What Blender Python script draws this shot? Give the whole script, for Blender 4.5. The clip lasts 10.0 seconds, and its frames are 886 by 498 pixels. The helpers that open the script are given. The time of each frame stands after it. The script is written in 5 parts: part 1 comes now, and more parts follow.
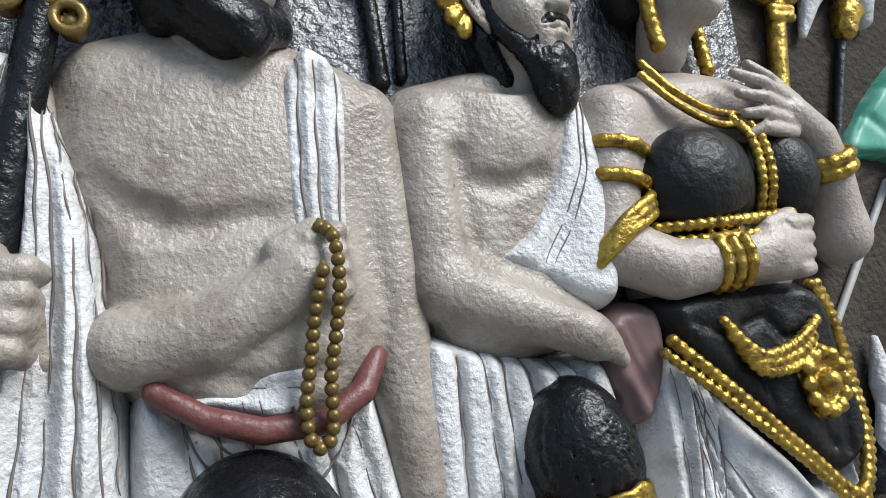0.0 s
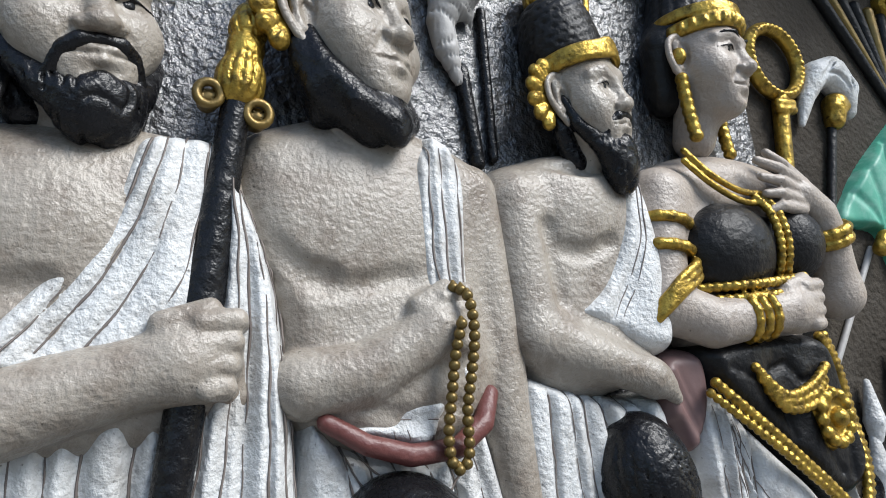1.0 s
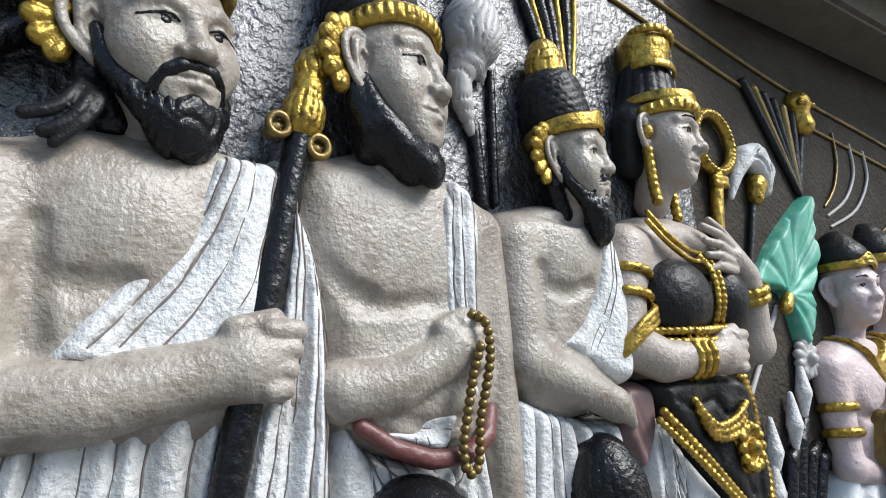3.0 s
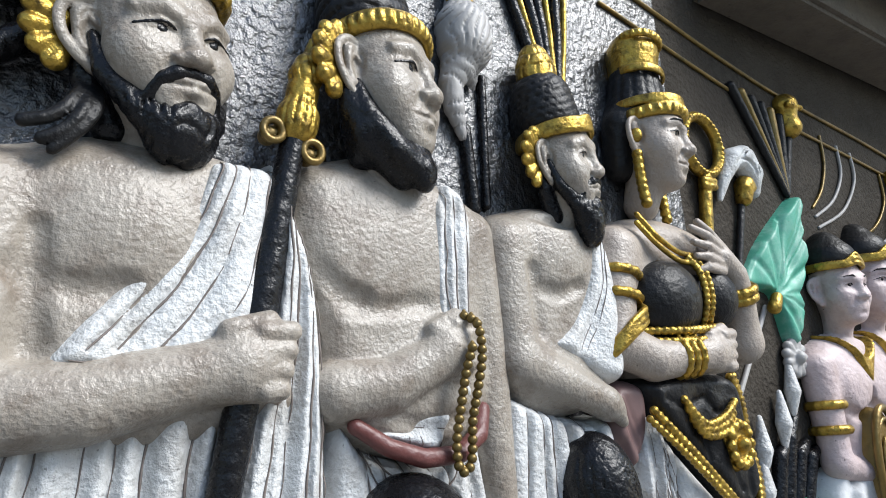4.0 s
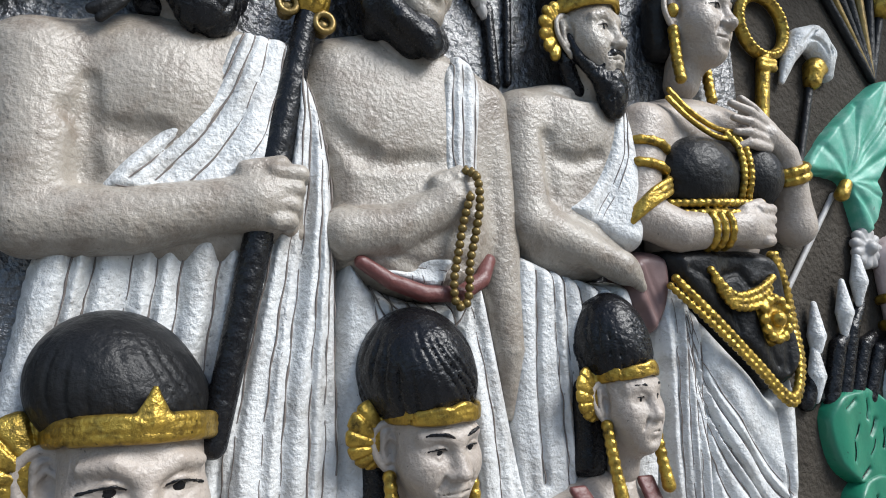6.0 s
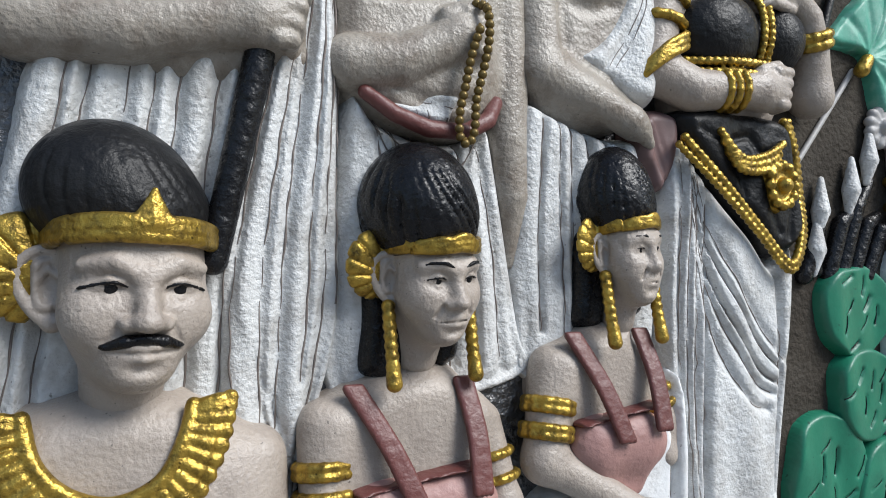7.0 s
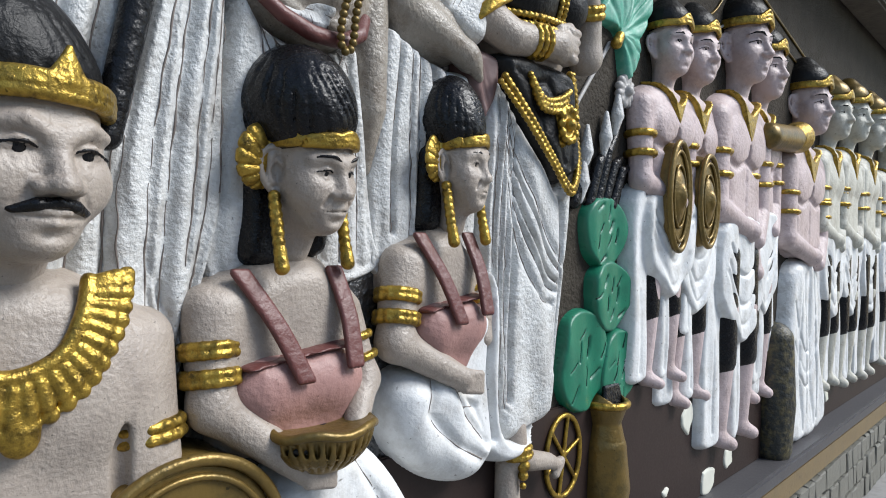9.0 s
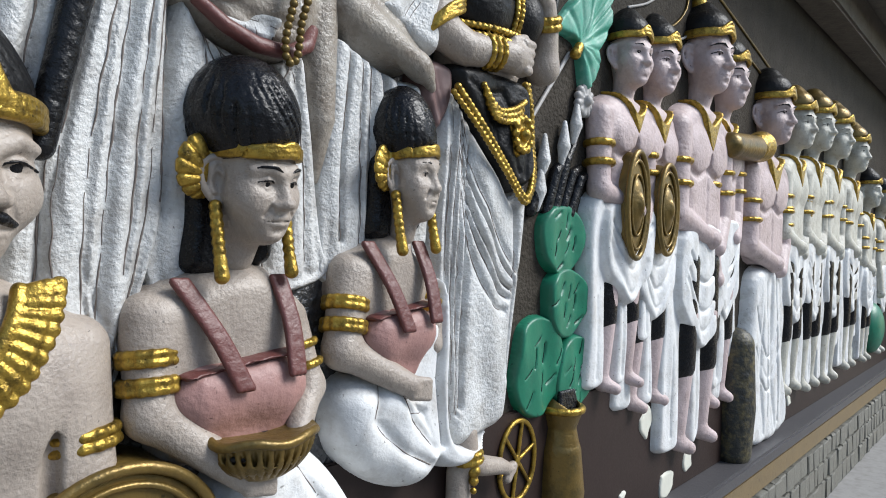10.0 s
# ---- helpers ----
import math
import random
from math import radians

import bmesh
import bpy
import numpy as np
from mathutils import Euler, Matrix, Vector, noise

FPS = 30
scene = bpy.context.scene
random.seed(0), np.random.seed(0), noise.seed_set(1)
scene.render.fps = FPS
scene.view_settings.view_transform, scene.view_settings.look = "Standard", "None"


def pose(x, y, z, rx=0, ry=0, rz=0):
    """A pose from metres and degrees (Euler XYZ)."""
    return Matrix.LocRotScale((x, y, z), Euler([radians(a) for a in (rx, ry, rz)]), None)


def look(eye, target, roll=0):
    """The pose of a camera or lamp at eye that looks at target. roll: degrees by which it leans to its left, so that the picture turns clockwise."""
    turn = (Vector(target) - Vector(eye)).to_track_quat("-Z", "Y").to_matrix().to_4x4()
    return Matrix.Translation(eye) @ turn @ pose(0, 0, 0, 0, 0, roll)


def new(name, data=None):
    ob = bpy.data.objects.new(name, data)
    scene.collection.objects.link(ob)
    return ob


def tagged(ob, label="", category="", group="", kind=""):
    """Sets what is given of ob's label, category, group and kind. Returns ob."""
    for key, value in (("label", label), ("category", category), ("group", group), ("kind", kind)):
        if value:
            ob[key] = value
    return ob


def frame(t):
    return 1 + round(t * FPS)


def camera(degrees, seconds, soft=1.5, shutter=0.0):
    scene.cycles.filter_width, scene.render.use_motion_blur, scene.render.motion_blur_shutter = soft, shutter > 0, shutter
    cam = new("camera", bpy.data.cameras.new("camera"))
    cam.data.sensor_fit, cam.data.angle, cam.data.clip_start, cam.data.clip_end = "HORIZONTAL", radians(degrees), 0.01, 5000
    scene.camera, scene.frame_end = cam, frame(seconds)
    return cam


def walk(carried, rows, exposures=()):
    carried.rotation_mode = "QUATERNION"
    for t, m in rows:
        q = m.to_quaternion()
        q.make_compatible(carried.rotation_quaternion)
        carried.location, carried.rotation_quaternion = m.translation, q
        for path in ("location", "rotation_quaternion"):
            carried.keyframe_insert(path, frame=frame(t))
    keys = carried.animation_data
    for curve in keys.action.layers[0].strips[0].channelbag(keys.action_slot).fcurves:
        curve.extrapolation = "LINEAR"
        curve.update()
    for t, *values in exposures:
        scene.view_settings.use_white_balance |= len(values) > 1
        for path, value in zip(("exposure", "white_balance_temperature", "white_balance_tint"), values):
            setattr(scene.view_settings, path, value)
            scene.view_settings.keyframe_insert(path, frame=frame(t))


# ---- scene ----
cam = camera(68.6, 10.0, soft=1.0)
PATH = [
    (0, (-0.388, -0.782, 1.992), (0.32, 1.063, 2.299), -6.9),
    (0.5, (-0.492, -0.803, 1.998), (0.283, 1.007, 2.345), -5.8),
    (1, (-0.632, -0.869, 2.019), (0.191, 0.91, 2.416), -6.4),
    (1.5, (-0.73, -0.919, 2.025), (0.121, 0.836, 2.469), -6.2),
    (2, (-0.802, -0.939, 2.025), (0.12, 0.776, 2.483), -5.1),
    (2.5, (-0.839, -0.919, 2.024), (0.177, 0.74, 2.485), -3.9),
    (3, (-0.857, -0.893, 2.019), (0.24, 0.719, 2.463), -3.2),
    (4.5, (-0.864, -0.931, 2.009), (0.245, 0.669, 2.467), -3.7),
    (5, (-0.847, -0.96, 1.992), (0.191, 0.68, 2.477), -2.7),
    (5.5, (-0.783, -1.004, 1.931), (0.103, 0.717, 2.432), -2.6),
    (6, (-0.721, -1.058, 1.824), (0.049, 0.757, 2.16), -1.9),
    (6.2, (-0.703, -1.069, 1.795), (0.057, 0.76, 2.077), -1.3),
    (7.3, (-0.734, -0.999, 1.668), (0.068, 0.833, 1.689), 1.4),
    (7.5, (-0.768, -0.979, 1.658), (0.152, 0.797, 1.637), 2.0),
    (8, (-0.855, -0.96, 1.61), (0.339, 0.644, 1.553), 4.4),
    (8.5, (-0.939, -0.99, 1.584), (0.455, 0.443, 1.557), 4.2),
    (9, (-0.978, -1.013, 1.576), (0.457, 0.38, 1.557), 1.2),
    (9.5, (-0.96, -1.031, 1.588), (0.465, 0.373, 1.598), 2.6),
    (10, (-0.94, -1.078, 1.597), (0.531, 0.278, 1.579), 1.8),
]
walk(cam, [(t, look(eye, target, roll)) for t, eye, target, roll in PATH],
     exposures=[(0, 0.38), (2.0, 0.48), (5.0, 0.58), (6.2, 0.42), (7.3, 0.22), (10, 0.25)])
# ---------------------------------------------------------------- world, sun, exposure
FLOOR_Z, WALL_Y, LEDGE_Z, ROOF_Z = 0.0, 0.03, 0.60, 3.09
world = bpy.data.worlds.new("overcast_sky")
world.use_nodes = True
scene.world = world
wn = world.node_tree.nodes
sky = wn.new("ShaderNodeTexSky")
sky.sky_type, sky.sun_disc = "NISHITA", False
sky.sun_elevation, sky.sun_rotation = radians(42), radians(142)
sky.air_density, sky.dust_density = 1.2, 1.0
wn["Background"].inputs["Strength"].default_value = 0.15
world.node_tree.links.new(sky.outputs[0], wn["Background"].inputs["Color"])
sun = new("sun", bpy.data.lights.new("sun", "SUN"))
sun.data.energy, sun.data.angle, sun.data.color = 3.6, radians(28), (0.955, 0.965, 0.965)
sun.matrix_world = look((3.0, -3.9, 4.5), (0, 0, 0))


# ---------------------------------------------------------------- materials
def paint(name, colour, rough=0.5, metal=0.0, grain=60.0, bump=0.35, depth=0.0015, dirt=None, dirt_amount=0.5,
          patch=7.0, vary=0.14, coat=0.0, lumps=None, spec=0.5):
    """Brushed paint over cement: two scales of tone, a grain relief, and grime with its own shape."""
    m = bpy.data.materials.new(name)
    m.use_nodes = True
    t = m.node_tree
    n, l = t.nodes, t.links
    b = n["Principled BSDF"]
    b.inputs["Metallic"].default_value = metal
    b.inputs["Specular IOR Level"].default_value = spec
    b.inputs["Coat Weight"].default_value = coat
    b.inputs["Coat Roughness"].default_value = 0.18
    co = n.new("ShaderNodeTexCoord")

    def noise_tex(scale, detail, rough_=0.6):
        x = n.new("ShaderNodeTexNoise")
        x.inputs["Scale"].default_value, x.inputs["Detail"].default_value = scale, detail
        x.inputs["Roughness"].default_value = rough_
        l.new(co.outputs["Object"], x.inputs["Vector"])
        return x

    big, fine = noise_tex(patch, 5), noise_tex(grain * 3.0, 3)
    mixv = n.new("ShaderNodeMix")
    mixv.data_type = "RGBA"
    dark = tuple(c * (1 - vary) for c in colour)
    light = tuple(min(1, c * (1 + vary)) for c in colour)
    mixv.inputs["A"].default_value, mixv.inputs["B"].default_value = (*dark, 1), (*light, 1)
    l.new(big.outputs["Fac"], mixv.inputs["Factor"])
    out = mixv.outputs["Result"]
    if dirt:
        d1 = noise_tex(patch * 1.7 + 3, 8, 0.7)
        ramp = n.new("ShaderNodeValToRGB")
        ramp.color_ramp.elements[0].position, ramp.color_ramp.elements[1].position = 0.46, 0.70
        ramp.color_ramp.elements[1].color = (dirt_amount,) * 3 + (1,)
        l.new(d1.outputs["Fac"], ramp.inputs["Fac"])
        mixd = n.new("ShaderNodeMix")
        mixd.data_type = "RGBA"
        mixd.inputs["B"].default_value = (*dirt, 1)
        l.new(out, mixd.inputs["A"])
        l.new(ramp.outputs["Color"], mixd.inputs["Factor"])
        d2 = noise_tex(grain * 1.3, 2, 0.5)
        spot = n.new("ShaderNodeValToRGB")
        spot.color_ramp.elements[0].position, spot.color_ramp.elements[1].position = 0.70, 0.76
        spot.color_ramp.elements[1].color = (0.75,) * 3 + (1,)
        l.new(d2.outputs["Fac"], spot.inputs["Fac"])
        mixs = n.new("ShaderNodeMix")
        mixs.data_type = "RGBA"
        mixs.inputs["B"].default_value = (*[c * 0.35 for c in dirt], 1)
        l.new(mixd.outputs["Result"], mixs.inputs["A"])
        l.new(spot.outputs["Color"], mixs.inputs["Factor"])
        out = mixs.outputs["Result"]
    l.new(out, b.inputs["Base Color"])
    rr = n.new("ShaderNodeMapRange")
    rr.inputs["To Min"].default_value, rr.inputs["To Max"].default_value = max(0.05, rough - 0.13), min(1, rough + 0.13)
    l.new(fine.outputs["Fac"], rr.inputs["Value"])
    l.new(rr.outputs["Result"], b.inputs["Roughness"])
    g = noise_tex(grain, 4, 0.55)
    bp = n.new("ShaderNodeBump")
    bp.inputs["Strength"].default_value, bp.inputs["Distance"].default_value = bump, depth
    l.new(g.outputs["Fac"], bp.inputs["Height"])
    if lumps:
        v = noise_tex(lumps[0], 2, 0.5)
        bp2 = n.new("ShaderNodeBump")
        bp2.inputs["Strength"].default_value, bp2.inputs["Distance"].default_value = lumps[1], lumps[2]
        l.new(v.outputs["Fac"], bp2.inputs["Height"])
        l.new(bp.outputs["Normal"], bp2.inputs["Normal"])
        bp = bp2
    l.new(bp.outputs["Normal"], b.inputs["Normal"])
    l.new(bp.outputs["Normal"], b.inputs["Coat Normal"])
    return m


SKIN = paint("taupe_skin_paint", (0.300, 0.267, 0.225), 0.33, grain=120, bump=0.9, depth=0.0034, lumps=(42, 0.35, 0.005), dirt=(0.135, 0.100, 0.072), dirt_amount=0.85, coat=0.0, spec=0.5)
SKIN_FAIR = paint("pale_skin_paint", (0.345, 0.296, 0.252), 0.40, grain=120, bump=0.9, depth=0.0030, dirt=(0.20, 0.165, 0.14), dirt_amount=0.55, lumps=(24, 0.25, 0.006))
SKIN_PINK = paint("pink_skin_paint", (0.50, 0.405, 0.40), 0.5, grain=60, bump=0.8, depth=0.005, dirt=(0.25, 0.18, 0.16), dirt_amount=0.6)
SKIN_PALE = paint("pale_stone_paint", (0.50, 0.49, 0.43), 0.55, grain=60, bump=0.8, depth=0.005, dirt=(0.25, 0.22, 0.17), dirt_amount=0.7)
WHITE = paint("worn_white_paint", (0.575, 0.580, 0.572), 0.48, grain=105, bump=1.0, depth=0.0050, dirt=(0.30, 0.285, 0.265), dirt_amount=0.85, vary=0.10)
WHITE_CLEAN = paint("fresh_white_paint", (0.67, 0.68, 0.68), 0.5, grain=60, bump=0.7, depth=0.004, dirt=(0.36, 0.34, 0.31), dirt_amount=0.6, vary=0.08)
# brown fold outlines and the shade of the grooves, both put into this dark colour
CREASE = paint("brown_grey_crease_shade_paint", (0.15, 0.125, 0.11), 0.6, grain=80, bump=0.4)
BLACK = paint("black_gloss_paint", (0.006, 0.006, 0.007), 0.28, grain=55, bump=0.8, depth=0.006, vary=0.3, spec=0.28)
HAIR = paint("charcoal_hair_paint", (0.0095, 0.0095, 0.010), 0.42, grain=60, bump=0.8, depth=0.005, vary=0.25, dirt=(0.03, 0.029, 0.027), dirt_amount=0.3, spec=0.22)
GOLD = paint("gold_paint", (0.42, 0.275, 0.05), 0.34, metal=0.8, grain=70, bump=0.8, depth=0.005, vary=0.25, dirt=(0.05, 0.033, 0.012), dirt_amount=0.95, patch=26)
OLIVE = paint("tarnished_gold_paint", (0.19, 0.125, 0.035), 0.36, metal=0.55, grain=60, bump=0.7, depth=0.003, vary=0.25, dirt=(0.06, 0.05, 0.02), dirt_amount=0.8)
RED = paint("oxide_red_paint", (0.115, 0.036, 0.031), 0.45, grain=60, bump=0.7, depth=0.004, vary=0.2)
ROSE = paint("dusty_rose_paint", (0.33, 0.185, 0.165), 0.52, grain=60, bump=0.7, depth=0.004, dirt=(0.25, 0.12, 0.10), dirt_amount=0.4)
PLUM = paint("plum_brown_paint", (0.15, 0.09, 0.085), 0.5, grain=60, bump=0.4, depth=0.002)
GREEN = paint("leaf_green_paint", (0.010, 0.155, 0.088), 0.42, grain=55, bump=0.4, depth=0.002, vary=0.25, dirt=(0.006, 0.09, 0.055), dirt_amount=0.6)
MINT = paint("mint_green_paint", (0.06, 0.30, 0.21), 0.5, grain=40, bump=0.4, depth=0.003, vary=0.35, dirt=(0.35, 0.52, 0.45), dirt_amount=0.5)
GREY = paint("grey_stone_paint", (0.33, 0.32, 0.31), 0.5, grain=60, bump=0.5, depth=0.003, vary=0.25)
BACK = paint("black_gloss_rough_render", (0.026, 0.027, 0.030), 0.40, grain=60, bump=1.0, depth=0.010, vary=0.3, lumps=(26, 0.5, 0.010), spec=1.0, coat=0.9)
BACK_DULL = paint("dark_brown_render", (0.050, 0.043, 0.035), 0.58, grain=75, bump=1.0, depth=0.009, vary=0.55, spec=0.05, dirt=(0.07, 0.062, 0.052), dirt_amount=0.7)
BROWN = paint("dark_brown_base_paint", (0.026, 0.0155, 0.013), 0.52, grain=40, bump=0.25, depth=0.002, vary=0.25, spec=0.3)
CONCRETE = paint("grey_concrete", (0.26, 0.255, 0.245), 0.8, grain=40, bump=0.5, depth=0.003, dirt=(0.13, 0.12, 0.11))
LEDGE_DARK = paint("dark_grey_ledge_paint", (0.06, 0.058, 0.062), 0.5, grain=40, bump=0.4, depth=0.003)
LEDGE_TAN = paint("ochre_ledge_paint", (0.17, 0.12, 0.055), 0.5, grain=40, bump=0.4, depth=0.003, dirt=(0.12, 0.09, 0.05))
TIMBER = paint("dark_timber", (0.105, 0.088, 0.068), 0.6, grain=50, bump=0.8, depth=0.006, vary=0.5, dirt=(0.045, 0.037, 0.028), dirt_amount=0.7)
STONE = paint("grey_green_stone", (0.17, 0.165, 0.14), 0.7, grain=30, bump=0.6, depth=0.004, vary=0.3, dirt=(0.07, 0.07, 0.06))
CHIP = paint("bare_plaster_chip", (0.62, 0.62, 0.54), 0.8, grain=60, bump=0.5)
POST = paint("mottled_dark_bark", (0.018, 0.020, 0.018), 0.5, grain=30, bump=0.9, depth=0.01, vary=0.4, dirt=(0.16, 0.13, 0.05), dirt_amount=0.8, patch=14)


# ---------------------------------------------------------------- solids: rounded forms fused on a fine lattice
def spline(pts, n=6, closed=True):
    """A smooth curve through a few control points."""
    p = np.array(pts, float)
    m = len(p)
    out = []
    for i in range(m if closed else m - 1):
        if closed:
            a, b, c, d = p[i - 1], p[i], p[(i + 1) % m], p[(i + 2) % m]
        else:
            a, b, c, d = p[max(i - 1, 0)], p[i], p[i + 1], p[min(i + 2, m - 1)]
        for k in range(n):
            t = k / n
            out.append(0.5 * (2 * b + (c - a) * t + (2 * a - 5 * b + 4 * c - d) * t * t + (3 * b - a - 3 * c + d) * t ** 3))
    if not closed:
        out.append(p[-1])
    return np.array(out)


def between(first, last, count):
    """Lines that pass evenly from one guide line to another, ends left out."""
    a, b = spline(first, 5, False), spline(last, 5, False)
    s = np.linspace(0, 1, 16)
    ra = np.stack([np.interp(s, np.linspace(0, 1, len(a)), a[:, i]) for i in (0, 1)], 1)
    rb = np.stack([np.interp(s, np.linspace(0, 1, len(b)), b[:, i]) for i in (0, 1)], 1)
    rng = random.Random(int(1000 * abs(ra[0, 0] + rb[-1, 1])) + count)
    out = []
    for k in range(count):
        f = (k + 1 + rng.uniform(-0.24, 0.24)) / (count + 1)
        end = rng.choice((1.0, 1.0, rng.uniform(0.8, 1.0)))
        drift = rng.uniform(-0.10, 0.10) / (count + 1) * 3
        u = np.linspace(rng.uniform(0, 0.06), end, 16)
        a2 = np.stack([np.interp(u, s, ra[:, i]) for i in (0, 1)], 1)
        b2 = np.stack([np.interp(u, s, rb[:, i]) for i in (0, 1)], 1)
        out.append(a2 + (b2 - a2) * (f + drift * u)[:, None])
    return out


def line_distance(X, Z, line):
    best = np.full(X.shape, 9.0)
    for (ax, az), (bx, bz) in zip(line[:-1], line[1:]):
        ex, ez = bx - ax, bz - az
        t = np.clip(((X - ax) * ex + (Z - az) * ez) / (ex * ex + ez * ez + 1e-12), 0, 1)
        best = np.minimum(best, (X - ax - t * ex) ** 2 + (Z - az - t * ez) ** 2)
    return np.sqrt(best)


def outline_distance(X, Z, poly):
    d = line_distance(X, Z, np.vstack([poly, poly[:1]]))
    inside = np.zeros(X.shape, bool)
    for (ax, az), (bx, bz) in zip(poly, np.roll(poly, -1, axis=0)):
        if az != bz:
            inside ^= ((az > Z) != (bz > Z)) & (X < (bx - ax) * (Z - az) / (bz - az) + ax)
    return np.where(inside, -d, d)


def smooth_min(a, b, k):
    if k <= 0:
        return np.minimum(a, b)
    h = np.maximum(k - np.abs(a - b), 0) / k
    return np.minimum(a, b) - h * h * k * 0.25


class Solid:
    """Forms of one paint, fused into one skin. Y is the depth; the wall's face is at WALL_Y."""

    def __init__(self, material, step=0.004, crease=None, at=None):
        self.material, self.step, self.crease, self.ops, self.lines = material, step, crease, [], []
        self.at = at or Matrix.Identity(4)

    def _put(self, low, high, fn, k, sign, local):
        if local:
            m = self.at
            corners = [m @ Vector((x, y, z)) for x in (low[0], high[0]) for y in (low[1], high[1]) for z in (low[2], high[2])]
            low, high = [min(c[i] for c in corners) for i in range(3)], [max(c[i] for c in corners) for i in range(3)]
        self.ops.append((np.array(low, float), np.array(high, float), fn, k, sign, np.array(self.at.inverted()) if local else None,
                         self.at.median_scale if local else 1.0))
        return self

    def cap(self, a, b, ra, rb=None, k=0.012, sign=1, local=False):
        rb = ra if rb is None else rb
        a, b = np.array(a, float), np.array(b, float)
        r = max(ra, rb)

        def fn(X, Y, Z):
            e = b - a
            t = np.clip(((X - a[0]) * e[0] + (Y - a[1]) * e[1] + (Z - a[2]) * e[2]) / (e @ e + 1e-12), 0, 1)
            return np.sqrt((X - a[0] - t * e[0]) ** 2 + (Y - a[1] - t * e[1]) ** 2 + (Z - a[2] - t * e[2]) ** 2) - (ra + (rb - ra) * t)
        return self._put(np.minimum(a, b) - r, np.maximum(a, b) + r, fn, k, sign, local)

    def limb(self, pts, k=0.02, local=False, sign=1):
        """A chain of tapering limbs through (x, y, z, radius), as one form."""
        pts = [tuple(float(v) for v in q) for q in pts]
        arr = np.array(pts)
        r = arr[:, 3].max()

        def fn(X, Y, Z):
            best = None
            for p, q in zip(arr[:-1], arr[1:]):
                e = q[:3] - p[:3]
                t = np.clip(((X - p[0]) * e[0] + (Y - p[1]) * e[1] + (Z - p[2]) * e[2]) / (e @ e + 1e-12), 0, 1)
                d = np.sqrt((X - p[0] - t * e[0]) ** 2 + (Y - p[1] - t * e[1]) ** 2 + (Z - p[2] - t * e[2]) ** 2) - (p[3] + (q[3] - p[3]) * t)
                best = d if best is None else np.minimum(best, d)
            return best
        return self._put(arr[:, :3].min(0) - r, arr[:, :3].max(0) + r, fn, k, sign, local)

    def tube(self, pts, radius, k=0.003, n=5, local=False, sign=1):
        p = spline([tuple(q) for q in pts], n, False)
        step = 8
        for i in range(0, len(p) - 1, step):
            self.limb([(*q, radius) for q in p[i:i + step + 1]], k if sign < 0 or not i else 0, local, sign)
        return self

    def ball(self, c, r, k=0.012, sign=1, local=False):
        c = np.array(c, float)
        r = np.array((r, r, r) if isinstance(r, (int, float)) else r, float)

        def fn(X, Y, Z):
            x, y, z = (X - c[0]) / r[0], (Y - c[1]) / r[1], (Z - c[2]) / r[2]
            k0 = np.sqrt(x * x + y * y + z * z)
            k1 = np.sqrt((x / r[0]) ** 2 + (y / r[1]) ** 2 + (z / r[2]) ** 2) + 1e-9
            return k0 * (k0 - 1) / k1
        return self._put(c - r, c + r, fn, k, sign, local)

    def pillow(self, outline, height, soft=0.04, base=None, k=0.012, folds=(), fold=0.007, fold_width=0.008, tilt=(0.0, 0.0), smooth=True):
        """A cushion raised from the wall over a smooth outline in x and z; folds are grooves along lines."""
        poly = spline(outline, 5) if smooth else np.array(outline, float)
        base = WALL_Y if base is None else base
        folds = [np.array(f, float) for f in folds]
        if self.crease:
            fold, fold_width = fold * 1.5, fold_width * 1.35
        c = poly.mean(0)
        # each cloth fold also gets a dark line: groove shade drawn as colour
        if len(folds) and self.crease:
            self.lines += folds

        def fn(X, Y, Z):
            x2, z2 = X[:, :1, :], Z[:, :1, :]
            s = outline_distance(x2, z2, poly)
            q = np.clip(-s / soft, 0, 1)
            f = height * np.sqrt(np.clip(1 - (1 - q) ** 2, 0, 1))
            if len(folds):
                rng = random.Random(int(1e4 * abs(poly[0, 0])) + len(folds))
                g = np.zeros(x2.shape)
                for line in folds:
                    deep, broad = rng.uniform(0.45, 1.25), rng.uniform(0.6, 1.5)
                    g = np.maximum(g, deep * np.exp(-(line_distance(x2, z2, line) / (fold_width * broad)) ** 2))
                wave = 0.005 * np.sin(34 * x2 + 2.5 * np.sin(5 * z2)) + 0.002 * np.sin(71 * x2 + 9 * z2)
                f = f + (wave - fold * g) * np.clip(q * 3, 0, 1)
            f = f + (tilt[0] * (x2 - c[0]) + tilt[1] * (z2 - c[1])) * np.clip(q * 2, 0, 1)
            inner = np.where(s < 0, base - f, base + np.minimum(s, 0.03)) - Y
            return np.where(s < 0, inner, np.maximum(inner, s))
        low = (poly[:, 0].min(), base - height - 0.03 - abs(tilt[0]) * np.ptp(poly[:, 0]) - abs(tilt[1]) * np.ptp(poly[:, 1]), poly[:, 1].min())
        return self._put(low, (poly[:, 0].max(), base + 0.02, poly[:, 1].max()), fn, k, 1, False)

    def stroke(self, *lines):
        """Brush lines on this form, for outlines and crease shade, each through a few (x, z)."""
        self.lines += [np.array(l, float) for l in lines]
        return self

    def groove(self, line, y, r=0.005, k=0.014):
        """A cut along (x, z) points at the depth y."""
        p = spline(line, 4, False)
        for a, b in zip(p[:-1], p[1:]):
            self.cap((a[0], y, a[1]), (b[0], y, b[1]), r, r, k, -1)
        return self

    def carve(self, low, high, fn, local=False):
        """Cuts the skin inwards by fn (metres) within a box."""
